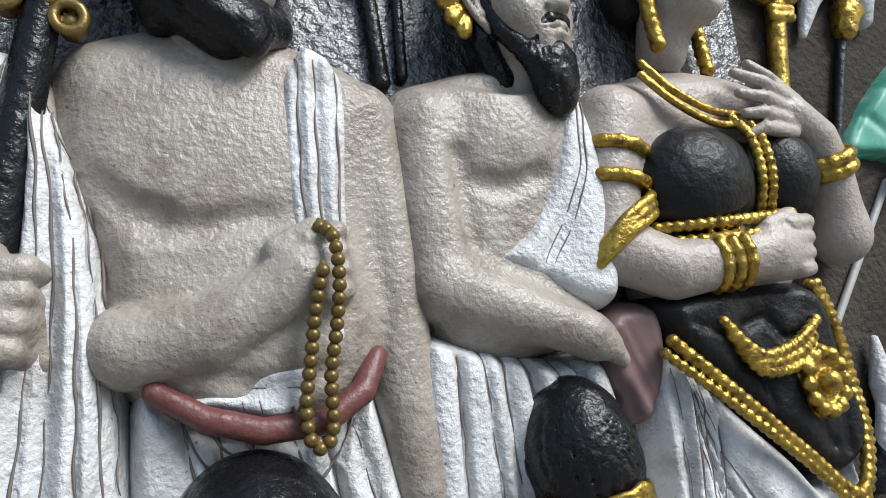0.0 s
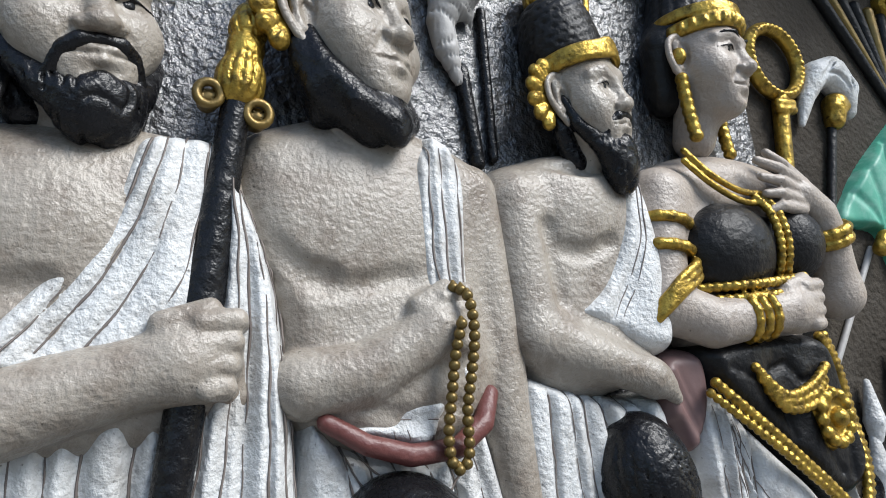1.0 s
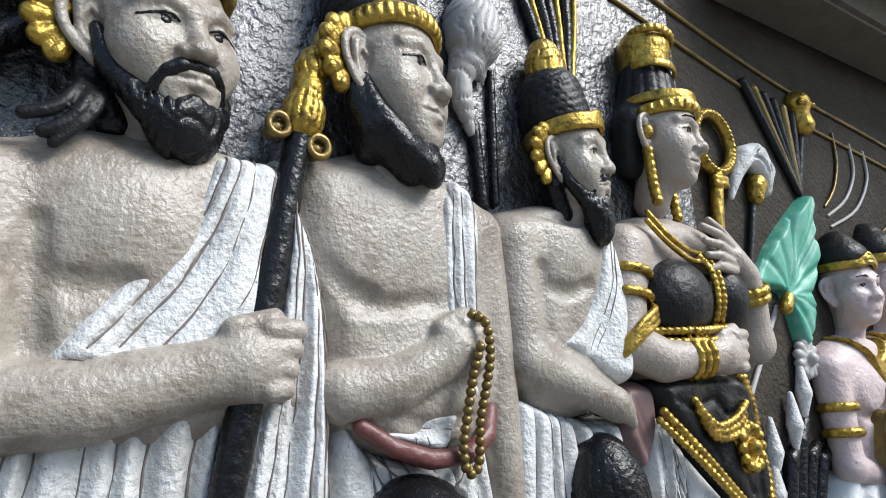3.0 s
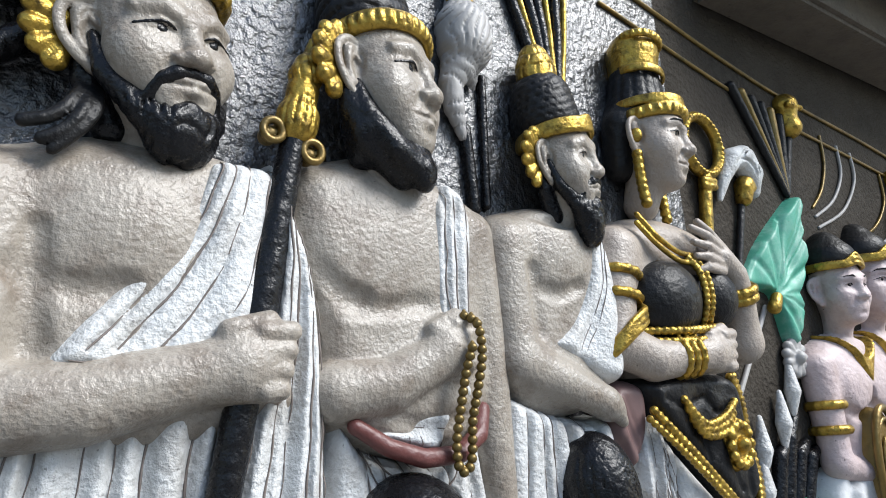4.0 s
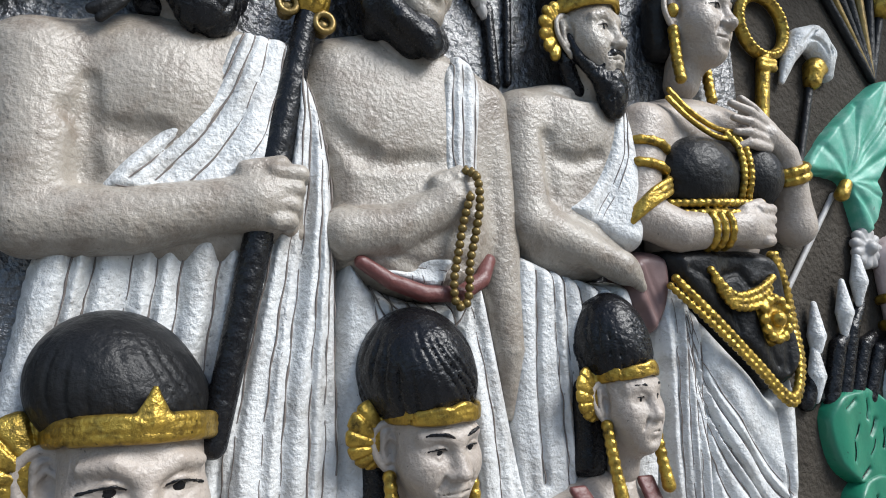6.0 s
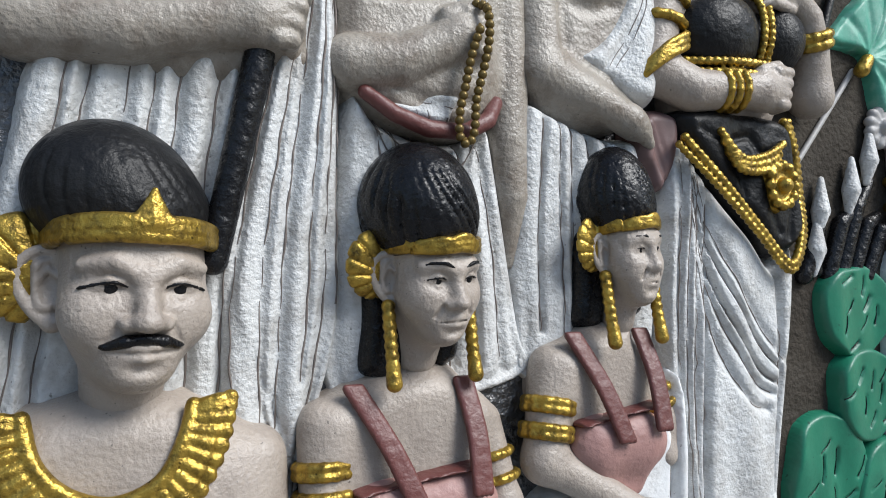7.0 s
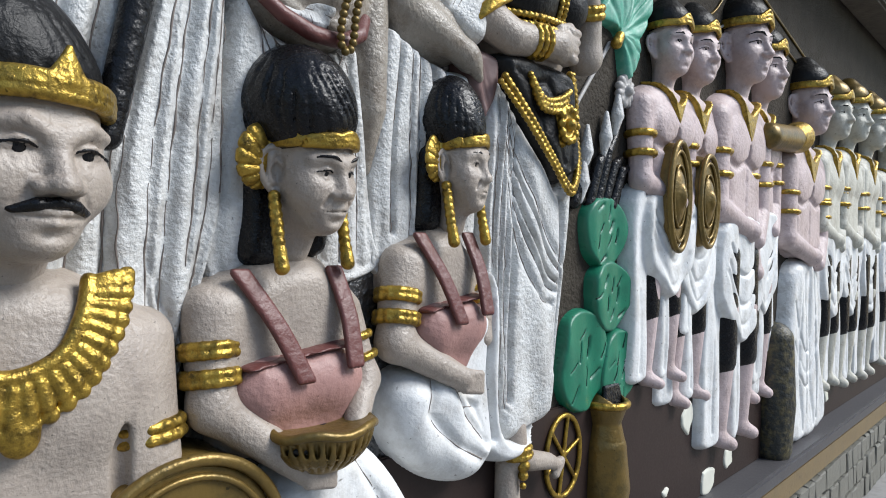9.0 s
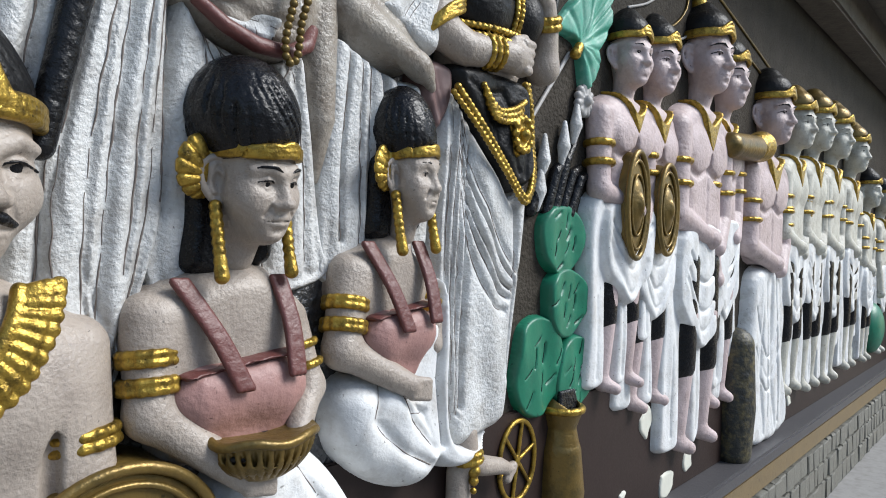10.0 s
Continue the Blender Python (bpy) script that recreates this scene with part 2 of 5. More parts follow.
        return self._put(np.array(low, float), np.array(high, float), fn, 0.0, 0, local)

    def mesh(self):
        h = self.step
        low = np.min([o[0] for o in self.ops if o[4] > 0], axis=0) - 3 * h
        high = np.max([o[1] for o in self.ops if o[4] > 0], axis=0) + 3 * h
        high[1] = min(high[1], WALL_Y + 2 * h)
        n = np.maximum(np.ceil((high - low) / h).astype(int) + 1, 3)
        ax = [low[i] + h * np.arange(n[i]) for i in range(3)]
        D = np.full(n, 0.05, np.float32)
        for lo, hi, fn, k, sign, inv, scale in self.ops:
            m = k + 3 * h
            i0 = np.clip(np.floor((lo - m - low) / h).astype(int), 0, n)
            i1 = np.clip(np.ceil((hi + m - low) / h).astype(int) + 1, 0, n)
            if np.any(i1 <= i0):
                continue
            X, Y, Z = np.meshgrid(ax[0][i0[0]:i1[0]], ax[1][i0[1]:i1[1]], ax[2][i0[2]:i1[2]], indexing="ij")
            if inv is not None:
                X, Y, Z = (inv[r, 0] * X + inv[r, 1] * Y + inv[r, 2] * Z + inv[r, 3] for r in range(3))
            d = (fn(X, Y, Z) * scale).astype(np.float32)
            sl = tuple(slice(i0[i], i1[i]) for i in range(3))
            if sign == 0:
                D[sl] += d
                continue
            D[sl] = smooth_min(D[sl], d, k) if sign > 0 else -smooth_min(-D[sl], d, k)
        return lattice_skin(D, low, h)


def lattice_skin(D, low, h):
    """The zero surface of a lattice of distances, as points and quads."""
    inside = D < 0
    n = np.array(D.shape)
    any_, all_ = np.zeros(n - 1, bool), np.ones(n - 1, bool)
    corners = [(i, j, k) for i in (0, 1) for j in (0, 1) for k in (0, 1)]
    for i, j, k in corners:
        c = inside[i:n[0] - 1 + i, j:n[1] - 1 + j, k:n[2] - 1 + k]
        any_ |= c
        all_ &= c
    cells = np.argwhere(any_ & ~all_)
    if not len(cells):
        return np.zeros((0, 3)), np.zeros((0, 4), int)
    val = {c: D[cells[:, 0] + c[0], cells[:, 1] + c[1], cells[:, 2] + c[2]] for c in corners}
    total, count = np.zeros((len(cells), 3)), np.zeros(len(cells))
    for a in corners:
        for axis in range(3):
            if a[axis]:
                continue
            b = tuple(1 if i == axis else a[i] for i in range(3))
            va, vb = val[a], val[b]
            cross = (va < 0) != (vb < 0)
            t = np.where(cross, va / np.where(cross, va - vb, 1), 0)
            p = np.tile(np.array(a, float), (len(cells), 1))
            p[:, axis] += t
            total += p * cross[:, None]
            count += cross
    verts = low + h * (cells + total / count[:, None])
    ids = np.full(n - 1, -1, int)
    ids[tuple(cells.T)] = np.arange(len(cells))
    quads = []
    for axis in range(3):
        u, v = (axis + 1) % 3, (axis + 2) % 3
        sl0, sl1 = [slice(None)] * 3, [slice(None)] * 3
        sl0[axis], sl1[axis] = slice(0, n[axis] - 1), slice(1, n[axis])
        s0, s1 = inside[tuple(sl0)], inside[tuple(sl1)]
        e = np.argwhere(s0 != s1)
        ok = (e[:, u] > 0) & (e[:, v] > 0) & (e[:, u] < n[u] - 1) & (e[:, v] < n[v] - 1)
        e = e[ok]
        flip = s0[tuple(e.T)]
        q = []
        for du, dv in ((1, 1), (0, 1), (0, 0), (1, 0)):
            c = e.copy()
            c[:, u] -= du
            c[:, v] -= dv
            q.append(ids[tuple(c.T)])
        q = np.stack(q, 1)
        q[~flip] = q[~flip][:, ::-1]
        quads.append(q[(q >= 0).all(1)])
    return verts, np.vstack(quads)


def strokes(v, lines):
    """Thin brush lines that lie on a skin, for outlines, veins and crease shade: uneven in width, with breaks."""
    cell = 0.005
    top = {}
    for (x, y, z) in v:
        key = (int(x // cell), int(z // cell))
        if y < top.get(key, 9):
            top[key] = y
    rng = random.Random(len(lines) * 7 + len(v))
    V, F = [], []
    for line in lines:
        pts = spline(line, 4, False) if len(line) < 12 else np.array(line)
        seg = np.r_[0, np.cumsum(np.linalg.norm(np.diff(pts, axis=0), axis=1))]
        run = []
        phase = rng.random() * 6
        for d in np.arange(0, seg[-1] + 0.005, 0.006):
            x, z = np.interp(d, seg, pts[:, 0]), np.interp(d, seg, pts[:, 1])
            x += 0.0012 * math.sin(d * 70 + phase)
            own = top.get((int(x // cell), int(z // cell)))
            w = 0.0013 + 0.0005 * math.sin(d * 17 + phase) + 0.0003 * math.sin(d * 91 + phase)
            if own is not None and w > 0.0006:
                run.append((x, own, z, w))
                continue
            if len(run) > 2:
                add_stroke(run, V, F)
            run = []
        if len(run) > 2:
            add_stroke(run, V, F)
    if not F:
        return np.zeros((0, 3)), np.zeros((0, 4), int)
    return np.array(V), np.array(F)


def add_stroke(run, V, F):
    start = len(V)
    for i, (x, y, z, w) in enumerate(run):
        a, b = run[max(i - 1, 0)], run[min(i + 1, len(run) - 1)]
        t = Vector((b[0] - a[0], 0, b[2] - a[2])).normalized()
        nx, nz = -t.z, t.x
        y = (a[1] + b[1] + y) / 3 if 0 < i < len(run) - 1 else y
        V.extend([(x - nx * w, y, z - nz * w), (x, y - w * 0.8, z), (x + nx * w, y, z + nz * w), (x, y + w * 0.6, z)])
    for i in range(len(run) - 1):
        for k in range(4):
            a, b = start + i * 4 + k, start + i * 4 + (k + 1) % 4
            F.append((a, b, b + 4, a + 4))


def build(name, solids, parent=None, label="", category="", group="", kind="", smooth=True):
    """One mesh object out of the solids, each in its paint."""
    mats, V, F, I, base = [], [], [], [], 0
    for s in solids:
        if not s.ops:
            continue
        v, q = s.mesh()
        if not len(q):
            continue
        if s.material not in mats:
            mats.append(s.material)
        idx = np.full(len(q), mats.index(s.material))
        V.append(v), F.append(q + base), I.append(idx)
        base += len(v)
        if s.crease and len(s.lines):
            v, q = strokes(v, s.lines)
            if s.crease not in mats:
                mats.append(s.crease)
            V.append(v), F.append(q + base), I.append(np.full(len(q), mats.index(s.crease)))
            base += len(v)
    V, F, I = np.vstack(V), np.vstack(F), np.concatenate(I)
    me = bpy.data.meshes.new(name)
    me.vertices.add(len(V))
    me.vertices.foreach_set("co", V.astype(np.float32).ravel())
    me.loops.add(len(F) * 4)
    me.loops.foreach_set("vertex_index", F.astype(np.int32).ravel())
    me.polygons.add(len(F))
    me.polygons.foreach_set("loop_start", np.arange(0, len(F) * 4, 4, dtype=np.int32))
    me.polygons.foreach_set("material_index", I.astype(np.int32))
    me.polygons.foreach_set("use_smooth", np.ones(len(F), bool))
    for m in mats:
        me.materials.append(m)
    me.update(calc_edges=True)
    me.validate()
    ob = new(name, me)
    ob.parent = parent
    return tagged(ob, label, category, group, kind)


def block(name, low, high, material, bevel=0.004, parent=None, label="", category="", kind="", cuts=0, rough=0.0):
    bm = bmesh.new()
    bmesh.ops.create_cube(bm, size=1)
    for v in bm.verts:
        v.co = Vector([(low[i] + high[i]) / 2 + v.co[i] * (high[i] - low[i]) for i in range(3)])
    if cuts:
        bmesh.ops.subdivide_edges(bm, edges=bm.edges[:], cuts=cuts, use_grid_fill=True)
        for v in bm.verts:
            v.co += rough * noise.noise_vector(v.co * 5)
    elif bevel:
        bmesh.ops.bevel(bm, geom=bm.edges[:], offset=bevel, segments=2, affect="EDGES")
    me = bpy.data.meshes.new(name)
    bm.to_mesh(me)
    bm.free()
    me.materials.append(material)
    ob = new(name, me)
    ob.parent = parent
    return tagged(ob, label, category, "", kind)


# ---------------------------------------------------------------- the setting
GLOSS_END = 0.52
block("wall_relief_gloss", (-3.2, WALL_Y, LEDGE_Z), (GLOSS_END, WALL_Y + 0.25, ROOF_Z + 0.1), BACK, 0, kind="structure",
      label="black gloss-painted rough rendered wall behind the figures", category="wall")
block("wall_relief_dull", (GLOSS_END, WALL_Y, LEDGE_Z), (7.4, WALL_Y + 0.25, ROOF_Z + 0.1), BACK_DULL, 0, kind="structure",
      label="dark brown-grey painted rendered wall behind the figures", category="wall")
block("wall_base_band", (-3.2, WALL_Y - 0.012, LEDGE_Z), (7.4, WALL_Y + 0.02, 1.12), BROWN, 0.004, kind="structure",
      label="dark brown painted base band of the wall", category="wall")
block("wall_end", (7.4, -0.6, 0), (7.65, 0.3, ROOF_Z + 0.3), CONCRETE, 0.01, kind="structure", label="grey rendered end wall", category="wall")
block("wall_end_west", (-3.45, -0.6, 0), (-3.2, 0.3, ROOF_Z + 0.3), CONCRETE, 0.01, kind="structure", label="grey rendered end wall", category="wall")
block("floor", (-12, -14, -0.15), (14, 0.3, 0.0), CONCRETE, 0, kind="structure", label="grey concrete floor in front of the wall", category="floor")
block("ledge_top", (-3.2, -0.10, LEDGE_Z - 0.07), (7.4, 0.1, LEDGE_Z), LEDGE_DARK, 0.012, kind="structure", label="dark grey painted ledge under the figures", category="ledge")
block("ledge_front", (-3.2, -0.085, LEDGE_Z - 0.19), (7.4, 0.1, LEDGE_Z - 0.072), LEDGE_TAN, 0.01, kind="structure", label="chipped ochre band under the ledge", category="ledge")
block("plinth", (-3.2, -0.05, 0), (7.4, 0.28, LEDGE_Z - 0.19), STONE, 0, kind="structure", label="rough grey stone plinth below the ledge", category="plinth")
block("ceiling", (0.95, -0.50, ROOF_Z + 0.25), (7.6, 0.3, ROOF_Z + 0.37), TIMBER, 0.01, kind="structure", label="dark boarded underside of the eave", category="ceiling")
block("eave_beam", (0.70, -0.16, ROOF_Z - 0.02), (7.6, 0.028, ROOF_Z + 0.25), TIMBER, 0.015, kind="structure", label="dark beam along the top of the wall", category="beam")
block("eave_beam_outer", (0.95, -0.50, ROOF_Z + 0.14), (7.6, -0.42, ROOF_Z + 0.25), TIMBER, 0.015, kind="structure", label="dark outer eave beam", category="beam")
# added out of view: blocks the lowest sky from the gloss reflections
block("wall_opposite_unseen", (-12, -9.3, 0), (14, -9.0, 3.6), CONCRETE, 0.02, kind="structure", label="unseen grey wall added across the yard to hide the low sky", category="wall")


# ---------------------------------------------------------------- carved heads
def head_at(c, yaw, s=1.0, nod=0.0, lean=0.0, wide=1.0, deep=1.0):
    return Matrix.Translation(c) @ Matrix.Rotation(radians(yaw), 4, "Z") @ Matrix.Rotation(radians(lean), 4, "Y") @ \
        Matrix.Rotation(radians(nod), 4, "X") @ Matrix.Diagonal((s * wide, s * deep, s, 1))


def face(s, m, eyes=None, stern=0.0, ears=True, neck=0.16, brows=True, iris=True):
    """A carved head: skull, cheeks, jaw, brow, nose, eyelids, lips and flared ears; the face looks along local -y."""
    s.at = m
    s.ball((0, 0, 0.045), (0.084, 0.104, 0.105), 0.01, local=True)
    s.ball((0, -0.026, -0.025), (0.078, 0.080, 0.100), 0.03, local=True)
    s.ball((0, -0.066, -0.103), (0.036, 0.034, 0.028), 0.03, local=True)
    s.ball((0, -0.076, -0.072), (0.038, 0.028, 0.032), 0.025, local=True)
    s.cap((0, 0.0, -0.07), (0, 0.022, -neck), 0.056, 0.048, 0.02, local=True)
    for x in (-1, 1):
        s.ball((x * 0.046, -0.062, -0.030), (0.034, 0.034, 0.036), 0.03, local=True)
        s.ball((x * 0.039, -0.116, 0.009), (0.031, 0.022, 0.0165), 0.018, -1, local=True)
        s.limb([(x * 0.011, -0.104, 0.029 - stern, 0.006), (x * 0.034, -0.101, 0.040, 0.0075), (x * 0.064, -0.080, 0.034, 0.005)], 0.020, local=True)
        s.ball((x * 0.037, -0.080, 0.007), (0.024, 0.0165, 0.0125), 0.003, local=True)
        s.limb([(x * 0.014, -0.093, 0.004, 0.003), (x * 0.025, -0.0985, 0.014, 0.0042), (x * 0.040, -0.0985, 0.0175, 0.0046), (x * 0.063, -0.082, 0.006, 0.003)], 0.003, local=True)
        s.limb([(x * 0.014, -0.092, 0.002, 0.0026), (x * 0.037, -0.0955, -0.0055, 0.0036), (x * 0.062, -0.080, 0.003, 0.0026)], 0.003, local=True)
        s.ball((x * 0.018, -0.107, -0.037), (0.0125, 0.015, 0.0105), 0.006, local=True)
        s.ball((x * 0.0095, -0.119, -0.0475), (0.0052, 0.007, 0.005), 0.003, -1, local=True)
        s.limb([(x * 0.029, -0.106, -0.042, 0.002), (x * 0.040, -0.098, -0.062, 0.001)], 0.009, True, -1)
        if ears and x < 0:
            at = lambda u, v, d=0.0: (x * (0.096 + 0.026 * u - 0.3 * d), 0.002 + 0.010 * u - d, v)
            s.limb([(*at(-0.2, 0.026), 0.017), (*at(-0.2, -0.022), 0.014)], 0.006, local=True)
            s.tube([at(-1.0, 0.006, 0.004), at(-0.75, 0.038, 0.005), at(0.0, 0.050, 0.006), at(0.85, 0.034, 0.006), at(0.9, 0.0, 0.006), at(0.3, -0.032, 0.006), at(-0.45, -0.048, 0.005), at(-0.8, -0.036, 0.004)], 0.0074, 0.003, 3, local=True)
            s.ball(at(0.0, 0.006, 0.018), (0.013, 0.012, 0.029), 0.005, -1, local=True)
            s.limb([(*at(-0.7, 0.010, 0.010), 0.004), (*at(-0.1, 0.026, 0.009), 0.0045), (*at(0.35, 0.006, 0.010), 0.004)], 0.003, local=True)
            s.ball(at(-0.45, -0.046, 0.004), (0.012, 0.010, 0.013), 0.004, local=True)
    s.cap((0, -0.098, 0.022), (0, -0.120, -0.028), 0.0098, 0.0132, 0.013, local=True)
    s.ball((0, -0.123, -0.034), (0.0165, 0.0145, 0.0128), 0.007, local=True)
    s.limb([(-0.033, -0.091, -0.0715, 0.0028), (-0.012, -0.106, -0.066, 0.0066), (0, -0.1065, -0.068, 0.006), (0.012, -0.106, -0.066, 0.0066), (0.033, -0.091, -0.0715, 0.0028)], 0.004, local=True)
    s.limb([(-0.027, -0.094, -0.078, 0.0036), (0.0, -0.1045, -0.0818, 0.0092), (0.027, -0.094, -0.078, 0.0036)], 0.004, local=True)
    s.limb([(-0.037, -0.096, -0.0728, 0.002), (0.0, -0.1145, -0.0738, 0.0027), (0.037, -0.096, -0.0728, 0.002)], 0.0025, True, -1)
    s.ball((0, -0.109, -0.0955), (0.022, 0.010, 0.006), 0.012, -1, local=True)
    if eyes:
        eyes.at = m
        for x in (-1, 1):
            if iris:
                eyes.ball((x * 0.0365, -0.0935, 0.0068), (0.0088, 0.0042, 0.0086), 0.001, local=True)
            eyes.tube([(x * 0.013, -0.0945, 0.004), (x * 0.026, -0.1000, 0.0118), (x * 0.040, -0.1000, 0.0140), (x * 0.067, -0.0815, 0.005)], 0.0028, 0.001, local=True)
            if brows:
                eyes.limb([(x * 0.009, -0.1120, 0.032, 0.0024), (x * 0.032, -0.1125, 0.043, 0.0042), (x * 0.054, -0.0975, 0.042, 0.0036), (x * 0.074, -0.0770, 0.032, 0.0015)], 0.001, local=True)


def beard(solid, m, full=1.0, long=0.0):
    """A beard round the jaw with a moustache."""
    solid.at = m
    b = solid
    if full:
        b.ball((0, -0.078, -0.116), (0.046, 0.032, 0.022), 0.012, local=True)
    for x in (-1, 1):
        low = 0.0 if full else 0.022
        b.limb([(x * 0.084, -0.008, 0.00 - low, 0.008), (x * 0.076, -0.026, -0.055 - low, 0.018), (x * 0.046, -0.058, -0.108 - low, 0.024), (0, -0.076, -0.130 - low - long * 0.4, 0.026)], 0.010, local=True)
        if full:
            b.limb([(0, -0.109, -0.053, 0.0068), (x * 0.020, -0.104, -0.056, 0.0115), (x * 0.037, -0.090, -0.067, 0.0105), (x * 0.047, -0.076, -0.092, 0.008)], 0.004, local=True)
    if full:
        b.ball((0, -0.066, -0.138 - long * 0.5), (0.050, 0.042, 0.044 + long), 0.02, local=True)
        b.ball((0, -0.090, -0.102), (0.012, 0.018, 0.012), 0.010, local=True)
    else:
        b.limb([(0, -0.060, -0.125, 0.036), (0, -0.078, -0.168 - long, 0.016)], 0.012, local=True)
        b.limb([(-0.085, 0.01, -0.045, 0.022), (-0.06, -0.005, -0.10, 0.038), (-0.01, -0.035, -0.145, 0.034)], 0.012, local=True)
    for x in (-1, 1):
        b.limb([(x * 0.085, 0.02, 0.02, 0.012), (x * 0.080, 0.02, -0.06, 0.022), (x * 0.05, 0.02, -0.12, 0.03)], 0.012, local=True)
    if full:
        def strands(X, Y, Z):
            u = np.arctan2(X, 0.03 - Y) * 7.5 + 0.4 * np.sin(70 * Z + 9 * X) + 9 * Z * np.sin(3 * X * 20)
            return 0.008 * np.exp(-(np.sin(math.pi * u) / 0.36) ** 2) * (0.6 + 0.4 * np.sin(90 * Z + 40 * X)) * np.clip((-0.085 - Z) / 0.015, 0, 1)
        b.carve((-0.12, -0.16, -0.25), (0.12, 0.06, -0.085), strands, local=True)


def ear_wing(gold, m, side=-1, size=1.0, lobes=8, solid=False):
    """Ribbed gold crest that fans out behind the ear."""
    gold.at = m

    def at(r, deg, d=0.0):
        back, up = -math.cos(radians(deg)) * r, math.sin(radians(deg)) * r
        return (side * (0.092 + 0.85 * back), 0.012 + 0.30 * back - d, 0.006 + 1.08 * up)
    for i in range(lobes):
        deg = 50 + 185 * i / (lobes - 1)
        far = size * (0.060 - 0.010 * abs(i / (lobes - 1) - 0.4))
        if solid:
            break
        gold.limb([(*at(0.020, deg), 0.008), (*at(far, deg), 0.0155)], 0.0015, local=True)
        gold.cap(at(far * 0.5, deg - 10, 0.017), at(far * 1.2, deg - 10, 0.012), 0.0022, 0.0022, 0.002, -1, local=True)
    if solid:
        c = at(0.028, 140)
        gold.ball((c[0], 0.018, c[2]), (0.054 * size, 0.020, 0.064 * size), 0.004, local=True)

        def ribs(X, Y, Z):
            a = np.arctan2(Z - 0.006, side * X - 0.092)
            r = np.hypot(Z - 0.006, side * X - 0.092)
            return 0.006 * np.exp(-(np.sin(7 * a) / 0.26) ** 2) * np.clip((r - 0.022) / 0.015, 0, 1)
        gold.carve((c[0] - 0.075, -0.03, c[2] - 0.08), (c[0] + 0.075, 0.05, c[2] + 0.08), ribs, local=True)


def dome(solid, levels, k=0.04):
    """A cap or bun as a stack of rounded masses: (z, half width, half depth, half height, shift in x)."""
    for z, rx, ry, rz, dx in levels:
        solid.ball((dx, 0.02, z), (rx, ry, rz), k, local=True)


def combed(solid, low, high, count, depth=0.004, sway=6.0, seed=0.0):
    """Fine combed furrows round a bun between two heights, uneven in depth and drawn to one side as they rise."""
    def fn(X, Y, Z):
        a = np.arctan2(X, 0.02 - Y)
        u = a * count / math.tau + sway * (Z - low) * (1 + 0.5 * np.sin(2 * a + seed)) + 0.35 * np.sin(31 * Z + 3 * a + seed)
        cut = np.exp(-(np.sin(math.pi * u) / 0.30) ** 2) * (0.55 + 0.45 * np.sin(5.3 * a + 40 * Z + seed))
        return depth * cut * np.clip((high - Z) / 0.05, 0, 1) * np.clip((Z - low) / 0.01, 0, 1)
    solid.carve((-0.17, -0.17, low), (0.17, 0.17, high), fn, local=True)


def wound(solid, low, high, pitch, depth=0.005, tilt=0.014):
    """Furrows that run round a cap, rising to one side."""
    def fn(X, Y, Z):
        a = np.arctan2(X, 0.02 - Y)
        v = (Z - tilt * a + 0.004 * np.sin(3 * a + 25 * Z)) / pitch
        return depth * np.exp(-(np.sin(math.pi * v) / 0.24) ** 2) * np.clip((high - Z) / 0.01, 0, 1) * np.clip((Z - low) / 0.01, 0, 1)
    solid.carve((-0.17, -0.17, low), (0.17, 0.17, high), fn, local=True)


def scaled(solid, low, high, pitch, count, depth=0.004):
    """Staggered plates round a knob, parted by cuts."""
    def fn(X, Y, Z):
        a = np.arctan2(X, 0.02 - Y)
        v = (Z - low + 0.004 * np.sin(4 * a)) / pitch
        u = a * count / math.tau + 0.5 * np.floor(v) + 0.12 * np.sin(60 * Z)
        return depth * np.maximum(np.exp(-(np.sin(math.pi * v) / 0.20) ** 2), np.exp(-(np.sin(math.pi * u) / 0.16) ** 2))
    solid.carve((-0.12, -0.12, low), (0.12, 0.12, high), fn, local=True)


def head_band(gold, m, z=0.066, rad=(0.093, 0.110), r=0.011, peak=0.0, beads=0, lo=-150, hi=150, droop=0.0, wavy=0.0):
    """A flat band round the brow; it may dip towards the ears and have a wavy upper edge."""
    gold.at = m
    low, top = [], []
    for i in range(25):
        deg = lo + (hi - lo) * i / 24
        a = radians(deg)
        sink = -droop * (1 - math.cos(a))
        lift = peak * max(0, 1 - abs(deg) / 26)
        x, y = rad[0] * math.sin(a), -rad[1] * math.cos(a)
        low.append((x, y, z + sink + lift * 0.4))
        top.append((x, y, z + sink + r * 1.25 + lift + wavy * math.sin(i * 2.1)))
    gold.tube(low, r * 0.62, 0.004, 2, local=True)
    gold.tube([((p[0] + q[0]) * 0.497, (p[1] + q[1]) * 0.497, (p[2] + q[2]) / 2) for p, q in zip(low, top)], r * 0.66, 0.006, 2, local=True)
    gold.tube(top, r * 0.55, 0.004, 2, local=True)
    for i in range(beads):
        a = radians(lo + (hi - lo) * (i + 0.5) / beads)
        gold.ball((rad[0] * 1.05 * math.sin(a), -rad[1] * 1.05 * math.cos(a), z - droop * (1 - math.cos(a)) + r * 0.6), (r * 0.62, r * 0.62, r * 0.95), 0.002, local=True)


